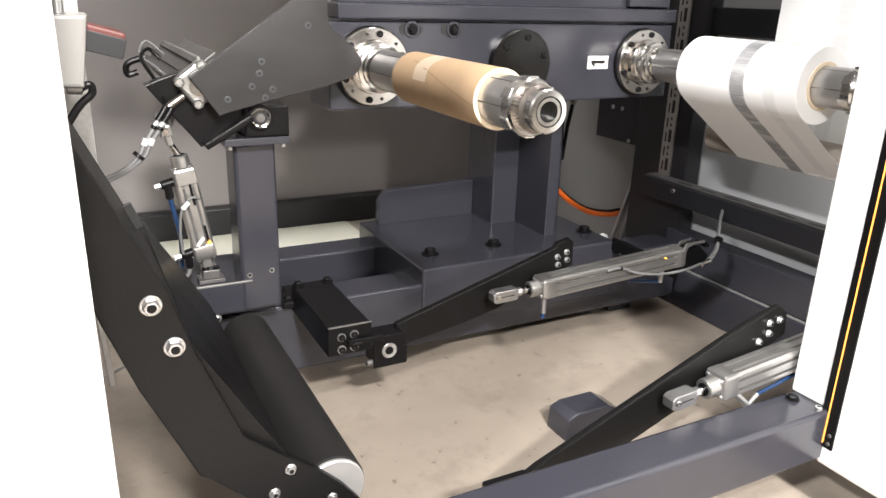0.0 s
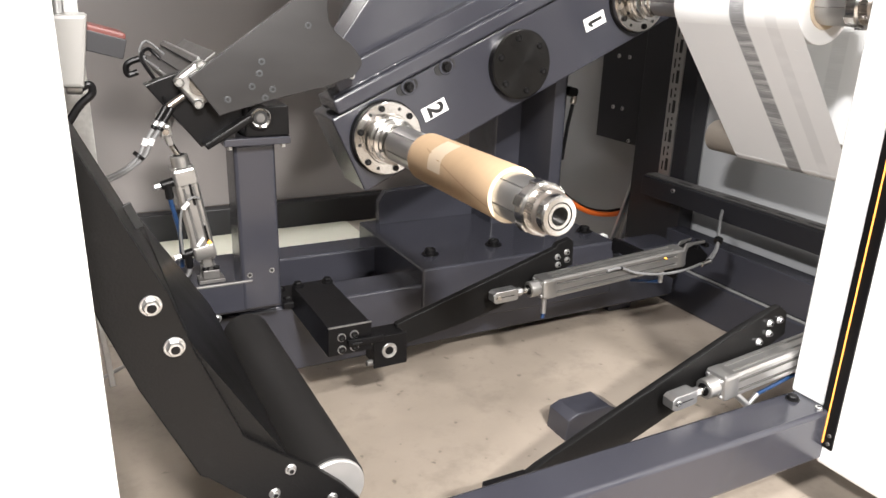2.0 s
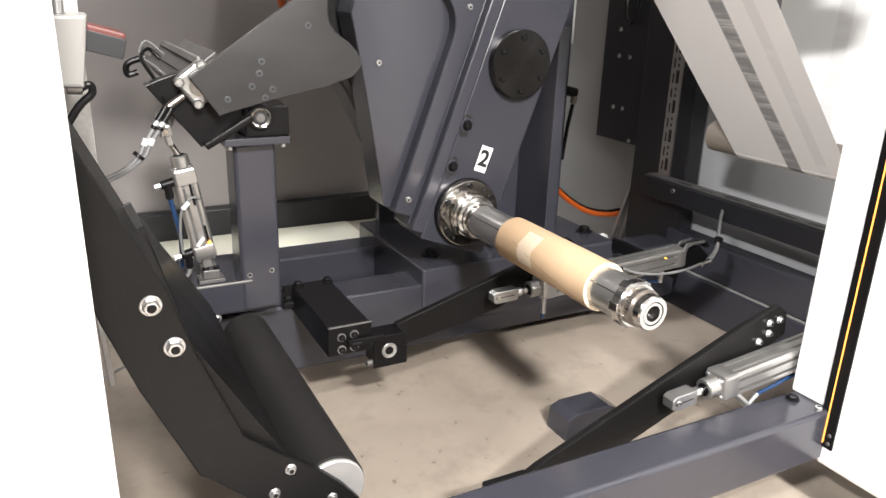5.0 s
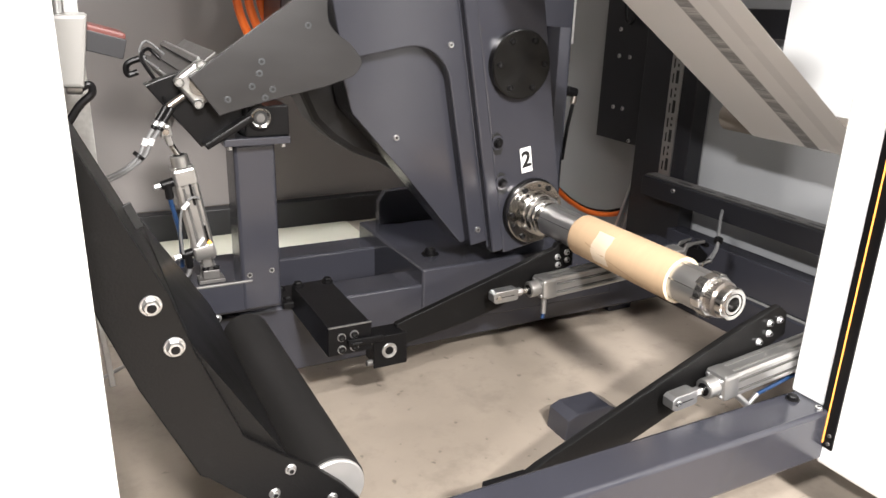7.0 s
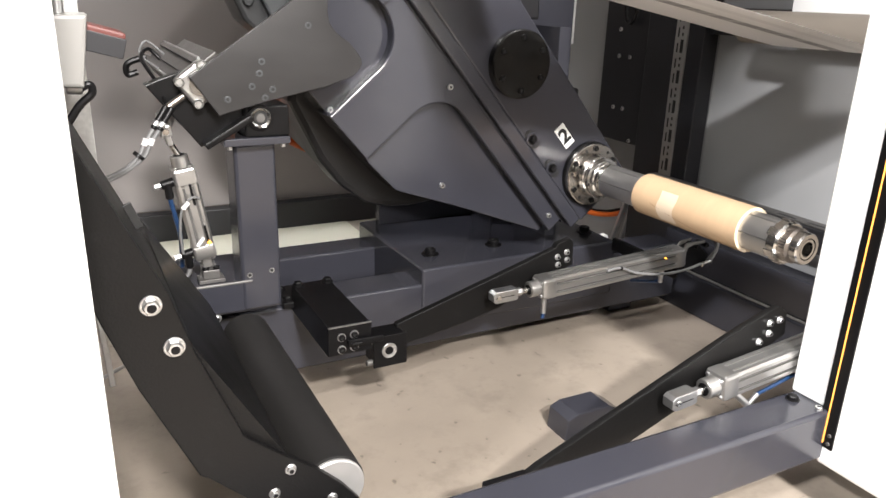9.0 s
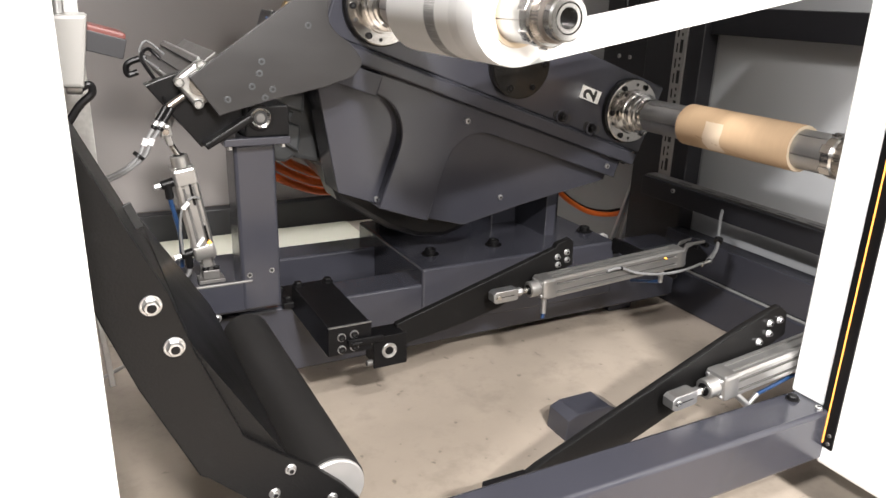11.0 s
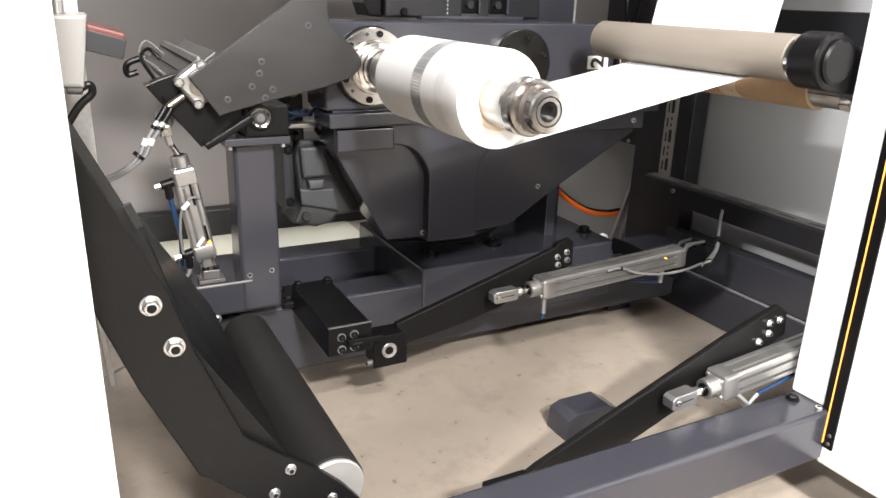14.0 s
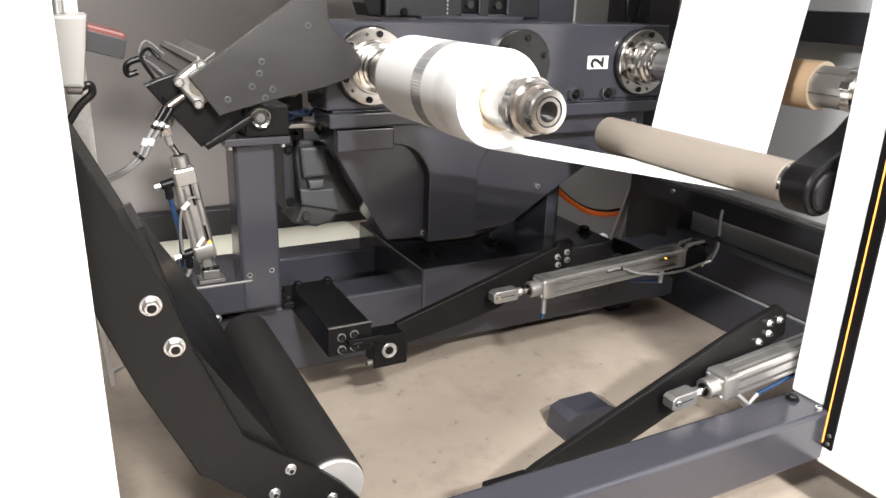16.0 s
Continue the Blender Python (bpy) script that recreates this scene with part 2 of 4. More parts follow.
def bar(p0, p1, w, h, bevel=0.002, up=(0, 1, 0), bm=None):
    """A square bar from p0 to p1, w across and h along up."""
    p0, p1 = Vector(p0), Vector(p1)
    d = (p1 - p0).normalized()
    s = d.cross(Vector(up)).normalized()
    u = s.cross(d)
    own = bmesh.new()
    bmesh.ops.create_cube(own, size=1)
    n = (p1 - p0).length
    for v in own.verts:
        v.co = (p0 + p1) / 2 + d * v.co.x * n + s * v.co.y * w + u * v.co.z * h
    bmesh.ops.recalc_face_normals(own, faces=own.faces)
    if bevel:
        bmesh.ops.bevel(own, geom=own.edges[:], offset=bevel, segments=2, profile=0.5, affect="EDGES")
    return join(bm, own)


def hose(points, r, seg=10, fine=8, bm=None):
    """A bent round tube through points."""
    pts = [Vector(p) for p in points]
    line = []
    for i in range(len(pts) - 1):
        a, b = pts[max(0, i - 1)], pts[i]
        c, d = pts[i + 1], pts[min(len(pts) - 1, i + 2)]
        for k in range(fine):
            t = k / fine
            line.append(0.5 * (2 * b + (c - a) * t + (2 * a - 5 * b + 4 * c - d) * t * t + (3 * b - a - 3 * c + d) * t ** 3))
    line.append(pts[-1])
    own = bmesh.new()
    loops, side = [], Vector((0.31, 0.2, 0.93))
    for i, p in enumerate(line):
        d = (line[min(i + 1, len(line) - 1)] - line[max(i - 1, 0)]).normalized()
        side = (side - d * side.dot(d)).normalized()
        other = d.cross(side)
        loops.append([own.verts.new(p + side * r * math.cos(2 * math.pi * k / seg) + other * r * math.sin(2 * math.pi * k / seg)) for k in range(seg)])
    for a, b in zip(loops, loops[1:]):
        for k in range(seg):
            own.faces.new((a[k], a[(k + 1) % seg], b[(k + 1) % seg], b[k]))
    own.faces.new(loops[0][::-1])
    own.faces.new(loops[-1])
    return join(bm, own)


def socket_mesh(r, h, material, name):
    """A socket-head screw on the origin, its head towards -y."""
    own = bmesh.new()
    seg = 18
    prof = [(0.0, r), (-h * 0.8, r), (-h, r * 0.85), (-h, r * 0.5)]
    loops = [[own.verts.new((q * math.cos(2 * math.pi * i / seg), d, q * math.sin(2 * math.pi * i / seg))) for i in range(seg)] for d, q in prof]
    inner = []
    for d in (-h, -h * 0.45):
        loop = []
        for i in range(seg):
            a = 2 * math.pi * i / seg
            k = 0.5 * r * (0.87 + 0.13 * abs(math.cos(3 * a)))
            loop.append(own.verts.new((k * math.cos(a), d, k * math.sin(a))))
        inner.append(loop)
    loops = loops[:3] + inner
    for a, b in zip(loops, loops[1:]):
        for i in range(seg):
            own.faces.new((a[i], a[(i + 1) % seg], b[(i + 1) % seg], b[i]))
    own.faces.new(loops[-1])
    own.faces.new(loops[0][::-1])
    me = mesh_of(name, own, material)
    # the socket's recess is coloured black for its shade
    me.materials.append(INK_AND_HOLE)
    for f in me.polygons:
        if f.center.y > -h * 0.9 and (f.center.x ** 2 + f.center.z ** 2) ** 0.5 < r * 0.55:
            f.material_index = 1
    return me


def hex_mesh(r, h, material, name):
    """A hexagon bolt with a washer, head towards -y."""
    own = rod((0, 0, 0), (0, -h * 0.25, 0), r * 1.30, 24, 0.0006)
    lathe((0, -h * 0.25, 0), (0, -h, 0), [(0, r), (h * 0.55, r), (h * 0.75, r * 0.86)], 6, own)
    rod((0, -h * 0.9, 0), (0, -h * 1.12, 0), r * 0.55, 16, 0.0008, own)
    me = mesh_of(name, own, material)
    me.materials.append(BLACK)
    for f in me.polygons:
        if f.center.y < -h * 1.02:
            f.material_index = 1
    return me


SOCKET_DARK = socket_mesh(0.0065, 0.005, BLACK, "dark_screw")
SOCKET_ZINC = socket_mesh(0.0062, 0.005, ZINC, "zinc_screw")
FLUSH = socket_mesh(0.0060, 0.0010, MOTOR, "flush_screw")
SMALL_DARK = socket_mesh(0.0032, 0.002, DULLALU, "small_dark_screw")
SOCKET_BIG = socket_mesh(0.014, 0.012, BLACK, "large_screw")
HEX_ZINC = hex_mesh(0.0088, 0.010, ZINC, "zinc_nut")
HEX_SMALL = hex_mesh(0.0055, 0.006, ZINC, "small_nut")
HEX_BLACK = hex_mesh(0.009, 0.008, BLACK, "black_bolt")


def bolt(parent, place, mesh, rx=0.0, rz=0.0, name="bolt"):
    """A screw at a place of the turret-axis frame; head towards -y before turning."""
    ob = new(name, mesh)
    ob.parent = parent
    ob.matrix_basis = pose(*(Vector(place) - BASE[root(parent).name]), rx, 0, rz)
    return ob


UPWARD = -90   # turns a screw's head up


def arc(cx, cz, r, a0, a1, n=8):
    return [(cx + r * math.cos(radians(a0 + (a1 - a0) * i / n)), cz + r * math.sin(radians(a0 + (a1 - a0) * i / n))) for i in range(n + 1)]


# ---------------------------------------------------------------- setting
solid("floor", box(-6, 6, -6, 6, -0.80, -0.70, 0), CONCRETE, "worn beige-grey sealed concrete floor with faint stains", "floor", kind="structure")
solid("ceiling", box(-6, 6, -6, 6, 3.1, 3.2, 0), SHADOW, "plain light hall ceiling", "ceiling", kind="structure")
for n, (a, b, c, d) in {"wall_north": (-6, 6, 6, 6.1), "wall_south": (-6, 6, -6.1, -6), "wall_east": (6, 6.1, -6, 6), "wall_west": (-6.1, -6, -6, 6)}.items():
    solid(n, box(a, b, c, d, -0.7, 3.1, 0), SHADOW, "plain light hall wall", "wall", kind="structure")

# rear and side guard sheets of the machine
guard = thing("rear_guard", (0.2, 1.24, -0.7), "grey sheet-metal rear guard with black bottom rail", "guard", kind="structure")
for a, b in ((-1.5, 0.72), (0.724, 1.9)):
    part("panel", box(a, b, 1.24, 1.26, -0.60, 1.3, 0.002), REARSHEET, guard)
part("rail", box(-1.5, 1.9, 1.19, 1.238, -0.70, -0.60, 0.004), DARKSHEET, guard, "black bottom rail")
side = thing("side_guard", (0.75, 0.1, -0.7), "grey sheet-metal side guard behind dark frame", "guard", kind="structure")
part("panel", box(0.74, 0.76, -0.66, 0.14, -0.70, 1.3, 0.002), SHEET, side)
part("panel", box(0.74, 0.76, 0.144, 1.236, -0.70, 1.3, 0.002), SHEET, side)

solid("floor_board", prism([(-1.45, -0.6999), (0.03, -0.6999), (0.03, -0.694), (-1.45, -0.694)], 0.80, 1.185, 0.001), SHEETCREAM, "pale cream board lying on the floor by the rear guard", "floor board")
# two unseen sheets, added overhead to shade the rear guard and corner
solid("rear_shade_sheet", box(-1.5, 0.435, 0.98, 1.24, 0.74, 0.76, 0), DARKSHEET, "unseen dark sheet added above to shade the machine's rear", "cover", kind="structure")
solid("rear_shade_sheet", box(0.44, 0.76, 0.42, 1.24, 0.74, 0.76, 0), DARKSHEET, "unseen dark sheet added above to shade the machine's rear corner", "cover", kind="structure")

# machine frame
frm = thing("machine_frame", (0, 0, -0.7), "anthracite painted welded machine base frame", "machine frame")
part("front_beam", box(-1.05, 0.60, -0.735, -0.66, -0.588, -0.494, 0.007), PAINT, frm)
for x in (-0.98, 0.52):
    part("foot", box(x - 0.04, x + 0.04, -0.73, -0.665, -0.70, -0.589, 0.003), PAINT, frm)
part("cross_beam", box(-0.74, 0.60, 0.045, 0.145, -0.655, -0.50, 0.006), PAINT, frm)
part("rear_rail", box(-0.80, -0.19, 0.335, 0.43, -0.585, -0.50, 0.006), PAINT, frm)
part("side_rail", box(0.625, 0.70, -0.655, 0.28, -0.70, -0.588, 0.005), PAINT, frm)
part("side_panel", box(0.64, 0.70, -0.655, 0.139, -0.582, -0.487, 0.003), PAINT, frm)
part("seam_strip", box(0.6365, 0.641, -0.655, 0.139, -0.5880, -0.5830, 0.0005), GALV, frm, "bright seam strip")
part("side_rail", box(-0.98, -0.90, -0.655, 0.60, -0.70, -0.60, 0.005), PAINT, frm)
part("foot", box(-0.70, -0.60, 0.05, 0.14, -0.70, -0.655, 0.003), PAINT, frm)
part("foot", box(0.42, 0.50, 0.10, 0.144, -0.70, -0.655, 0.003), PAINT, frm)
part("foot", box(-0.5, -0.42, 0.34, 0.425, -0.70, -0.585, 0.003), PAINT, frm)

bolt(frm, (0.152, -0.682, -0.494), HEX_BLACK, UPWARD)
bolt(frm, (0.165, -0.722, -0.494), SOCKET_ZINC, UPWARD)

# stand of the turret
stand = thing("turret_stand", (0.1, 0.25, -0.7), "heavy anthracite column on a bolted base block", "machine stand")
part("base_block", box(-0.197, 0.365, 0.040, 0.45, -0.61, -0.462, 0.006), PAINT, stand)
part("pedestal", box(-0.186, 0.355, 0.147, 0.446, -0.70, -0.608, 0.005), PAINT, stand)
part("column", box(0.135, 0.36, 0.295, 0.44, -0.47, 0.17, 0.004), PAINT, stand)
# pale strip puts the light on the column's upper edge into colour
part("lit_edge", box(0.3605, 0.369, 0.300, 0.44, 0.02, 0.172, 0.001), GALV, stand, "pale strip standing in for the light on the column edge")
part("gusset", prism([(0.212, -0.47), (0.243, -0.47), (0.243, 0.07), (0.212, 0.07)], 0.147, 0.295, 0.002), PAINT, stand)
part("gusset", prism([(-0.155, -0.47), (0.135, -0.47), (0.135, -0.362), (-0.135, -0.372), (-0.155, -0.40)], 0.405, 0.43, 0.002), PAINT, stand)
for x, y in ((-0.1346, 0.130), (0.046, 0.133), (0.335, 0.137)):
    part("washer", rod((x, y, -0.462), (x, y, -0.4585), 0.021, 28, 0.001), BLACK, stand)
    bolt(stand, (x, y, -0.4585), SOCKET_BIG, UPWARD)

bearing_block = part("bearing_block", box(-0.225, 0.185, 0.20, 0.292, 0.085, 0.27, 0.006), DARKSHEET, stand, "dark cast bearing block of the turret")
for x0, x1 in ((0.038, 0.083), (-0.036, 0.006)):
    part("pocket", box(x0, x1, 0.1985, 0.202, 0.096, 0.150, 0.003), BLACK, bearing_block, "recessed clamp pocket")
    part("pocket_rim", box(x1, x1 + 0.008, 0.188, 0.201, 0.094, 0.160, 0.003), PAINT, bearing_block)
    part("pocket_rim", box(x0 - 0.006, x1, 0.188, 0.201, 0.088, 0.096, 0.003), PAINT, bearing_block)
    part("clamp_bolt", rod(((x0 + x1) / 2, 0.1985, 0.116), ((x0 + x1) / 2, 0.190, 0.116), 0.010, 6, 0.001), GUNMETAL, bearing_block)
part("plug_screw", rod((-0.181, 0.20, 0.098), (-0.181, 0.192, 0.098), 0.009, 20, 0.002), BLACK, bearing_block)
for k in range(4):
    part("scale_mark", box(-0.072, -0.069, 0.1985, 0.2005, 0.094 + 0.009 * k, 0.099 + 0.009 * k, 0.0), ZINC, bearing_block)
part("end_housing", prism([(-0.229, 0.085), (-0.262, 0.088), (-0.272, 0.115), (-0.25, 0.16), (-0.229, 0.20)], 0.21, 0.285, 0.004), BLACK, stand)
part("ledge", box(-0.15, 0.12, 0.170, 0.199, 0.080, 0.092, 0.003), PAINT, bearing_block)
connector = thing("cable_connector", (0.375, 0.30, -0.15), "black cable connector with bright nut on the column", "connector")
part("body", rod((0.358, 0.300, -0.104), (0.392, 0.300, -0.112), 0.014, 16, 0.003), BLACK, connector)
part("nut", rod((0.386, 0.298, -0.118), (0.381, 0.296, -0.142), 0.009, 16, 0.002), BRONZED, connector, "bronze-coloured nut")
part("cable", hose([(0.381, 0.296, -0.142), (0.377, 0.296, -0.165), (0.372, 0.30, -0.21), (0.37, 0.31, -0.30)], 0.0055), BLACK, connector)

# white cabinet doors round the opening
door = thing("left_door", (-1.2, -0.80, -0.7), "white powder-coated cabinet panel beside the opening", "cabinet panel", kind="structure")
part("panel", box(-1.9, -0.887, -0.83, -0.80, -0.70, 1.2, 0.003), WHITE, door)
# unseen panel, added to keep the hall lamps off the upper inside
solid("header_shade_panel", box(-0.887, 0.178, -0.83, -0.80, 0.73, 1.2, 0.003), WHITE, "unseen white panel added above the opening to shade the upper inside", "panel", kind="structure")
post = solid("door_post", box(0.178, 0.25, -0.719, -0.658, -0.494, 1.2, 0.004), WHITE, "white door post standing on the front beam", "door post")
leaf = thing("guard_door", (0.19, -0.98, -0.596), "open white guard door with black seal and amber line", "door")
part("leaf", box(0.178, 0.205, -1.27, -0.722, -0.598, 1.2, 0.011), WHITE, leaf)
part("seal", box(0.1745, 0.178, -0.753, -0.7225, -0.560, 1.2, 0.0008), BLACK, leaf, "black rubber seal")
part("light_line", box(0.1725, 0.1745, -0.7365, -0.7350, -0.552, 1.2, 0.0), AMBER, leaf, "thin amber light line")
for z in (-0.535, -0.55):
    bolt(leaf, (0.1745, -0.745, z), SMALL_DARK, 0, -90)

# ---------------------------------------------------------------- turret
turret = thing("turret", (0, 0, 0), "anthracite rotating turret arm with two chucks", "rewinder turret")
part("beam", box(-0.425, 0.432, 0.0, 0.125, -0.084, 0.084, 0.004), PAINT, turret)
part("ridge", box(-0.41, 0.43, -0.012, 0.09, 0.0885, 0.118, 0.004), PAINT, turret)
cover = [(-0.385, 0.118), (0.413, 0.118), (0.413, 0.161)] + [(0.285, 0.161)] + arc(0.285, 0.246, 0.085, 270, 180)[1:] + [(0.2, 0.384), (0.08, 0.384)] + arc(-0.005, 0.246, 0.085, 0, -90) + [(-0.385, 0.161)]
part("rib_plate", prism(cover, 0.010, 0.10, 0.003), PAINT, turret)
part("web_plate", prism([(-0.382, 0.150), (0.408, 0.150), (0.401, 0.176), (0.288, 0.378), (0.06, 0.382), (-0.031, 0.376), (-0.17, 0.292), (-0.382, 0.174)], 0.040, 0.125, 0.002), PAINT, turret)
part("drive_housing", box(-0.16, 0.16, 0.126, 0.195, -0.082, 0.10, 0.006), DARKSHEET, turret)
part("step_block", box(0.29, 0.412, -0.004, 0.012, 0.122, 0.166, 0.003), PAINT, turret)
part("gear_motor", prism([(0.30, 0.175), (0.445, 0.165), (0.455, 0.20), (0.445, 0.31), (0.36, 0.345), (0.29, 0.34)], 0.150, 0.27, 0.010), MOTORDARK, turret, "dull grey gear motor")
part("motor_facet", prism([(0.393, 0.180), (0.448, 0.180), (0.443, 0.246), (0.378, 0.246)], 0.132, 0.152, 0.006), MOTOR, turret, "worn grey motor facet")
part("motor_cap", prism([(0.398, 0.252), (0.434, 0.252), (0.430, 0.272), (0.400, 0.272)], 0.128, 0.152, 0.003), MOTOR, turret)
part("motor_facet", prism([(0.372, 0.276), (0.450, 0.272), (0.447, 0.308), (0.36, 0.330)], 0.138, 0.152, 0.005), MOTOR, turret)
part("motor_end", prism([(0.355, 0.335), (0.44, 0.305), (0.462, 0.352), (0.412, 0.366), (0.376, 0.360)], 0.150, 0.262, 0.008), MOTORDARK, turret, "worn grey motor end")
part("motor_bolt", rod((0.436, 0.150, 0.336), (0.436, 0.138, 0.336), 0.010, 18, 0.002), MOTORDARK, turret)
part("motor_plate", box(0.458, 0.482, 0.15, 0.24, 0.155, 0.32, 0.004), DARKSHEET, turret)
for z in (0.185, 0.30):
    part("plate_screw", lathe((0.470, 0.150, z), (0.470, 0.143, z), [(0, 0.0095), (0.006, 0.0095), (0.007, 0.0085), (0.004, 0.006)], 18), BLACK, turret)
part("valve_bar", box(0.40, 0.50, 0.135, 0.165, 0.128, 0.138, 0.002), ZINC, turret, "bright valve rod")
part("valve_bar", box(0.41, 0.50, 0.14, 0.165, 0.102, 0.108, 0.001), BLACK, turret)
for x, z in ((0.412, 0.090), (0.425, 0.104), (0.470, 0.094), (0.484, 0.112), (0.405, 0.146), (0.452, 0.152)):
    part("hose_fitting", rod((x, 0.150, z), (x, 0.128, z + 0.004), 0.0065, 14, 0.001), BLACK, turret, "black push-in fitting")
for x, z in ((0.402, 0.120), (0.400, 0.158)):
    part("fitting_nut", rod((x, 0.142, z), (x, 0.128, z), 0.0065, 6, 0.001), ZINC, turret)
for k in range(3):
    part("air_hose", hose([(0.41 + 0.025 * k, 0.130, 0.092 + 0.006 * k), (0.44 + 0.02 * k, 0.115, 0.108), (0.475, 0.118, 0.10 + 0.014 * k), (0.505, 0.14, 0.09 + 0.016 * k)], 0.0032), BLUE, turret, "dark blue air hose")
part("valve_block", box(0.43, 0.49, 0.16, 0.26, 0.07, 0.17, 0.004), BLACK, turret)
part("union", rod((0.455, 0.12, 0.058), (0.485, 0.12, 0.060), 0.0125, 20, 0.002), BRASS, turret)
part("rear_housing", prism([(-0.30, 0.17), (-0.235, 0.235), (-0.175, 0.30), (-0.136, 0.360), (-0.096, 0.400), (-0.050, 0.432), (0.02, 0.448), (0.10, 0.445), (0.24, 0.41), (0.29, 0.35), (0.28, 0.17)], 0.135, 0.24, 0.014), GLOSSBLACK, turret, "black rear housing")
part("slip_ring_cover", prism([(0.36, 0.25), (0.33, 0.30), (0.27, 0.36), (0.19, 0.405), (0.09, 0.43), (-0.02, 0.425), (-0.02, 0.25)], 0.28, 0.46, 0.02), GLOSSBLACK, turret, "rounded black cover behind the turret")
lead_loop = thing("power_cable_loop", (0, 0, 0), "bundle of orange power cables looped behind the turret", "cable")
for k in range(3):
    loop = [(96, 0.38), (88, 0.415), (78, 0.452), (70, 0.485), (62, 0.512), (56, 0.53), (52, 0.52), (49, 0.47), (46, 0.38)]
    part("cable", hose([((r - 0.022 * k) * math.cos(radians(a - 1.5 * k)), 0.50 - 0.012 * k, (r - 0.022 * k) * math.sin(radians(a - 1.5 * k))) for a, r in loop], 0.0105), ORANGE, lead_loop)
for z, y in ((0.0865, 0.0005), (0.1195, 0.0095)):
    n = 150
    rings = [(0.82 * i / n, 0.0022 + 0.0011 * noise.noise(Vector((i * 0.7, z * 40, 0)))) for i in range(n + 1)]
    part("weld_bead", lathe((-0.40, y, z), (0.42, y, z), rings, 8), PAINT, turret, "glossy painted weld bead")
cap = part("pivot_cap", lathe((0, 0, 0), (0, -0.02, 0), [(0, 0.073), (0.017, 0.073), (0.020, 0.070)], 56), CAPBLACK, turret, "black turned pivot cover")
for k in range(6):
    a = radians(80 + 60 * k)
    bolt(cap, (0.056 * math.cos(a), -0.019, 0.056 * math.sin(a)), SOCKET_DARK)
for x in (-0.253, -0.160):
    part("bolt_slot", prism(arc(x + 0.012, 0.070, 0.0115, -90, 90) + arc(x - 0.016, 0.070, 0.0115, 90, 270), -0.0012, 0.001, 0.0), INK_AND_HOLE, turret, "black adjusting slot")
    part("slot_washer", rod((x, 0.001, 0.070), (x, -0.004, 0.070), 0.0165, 24, 0.001), PAINT, turret)
    bolt(turret, (x, -0.004, 0.070), HEX_BLACK)
for x, z in ((0.365, 0.146), (0.067, 0.150), (-0.102, 0.29), (-0.35, 0.140), (0.20, 0.37)):
    bolt(turret, (x, 0.010 if z < 0.2 else 0.04, z), SOCKET_ZINC)

RA = 0.34


def text_mesh(body, size):
    cu = bpy.data.curves.new("digit", "FONT")
    cu.body, cu.size, cu.align_x, cu.align_y, cu.extrude = body, size, "CENTER", "CENTER", 0.0004
    cu.offset = 0.0016
    ob = new("digit", cu)
    me = bpy.data.meshes.new_from_object(ob.evaluated_get(bpy.context.evaluated_depsgraph_get()))
    bpy.data.objects.remove(ob)
    me.materials.clear()
    me.materials.append(INK_AND_HOLE)
    return me


def one_mesh():
    """The bold digit one: a stem with a slanting flag."""
    own = bmesh.new()
    own.faces.new([own.verts.new((x, y, 0)) for x, y in ((-0.0025, -0.0195), (0.0045, -0.0195), (0.0045, 0.0195), (-0.001, 0.0195), (-0.009, 0.0125), (-0.009, 0.0065), (-0.0025, 0.0105))])
    r = bmesh.ops.extrude_face_region(own, geom=own.faces[:])
    bmesh.ops.translate(own, verts=[v for v in r["geom"] if isinstance(v, bmesh.types.BMVert)], vec=(0, 0, 0.0004))
    return mesh_of("digit", own, INK_AND_HOLE)


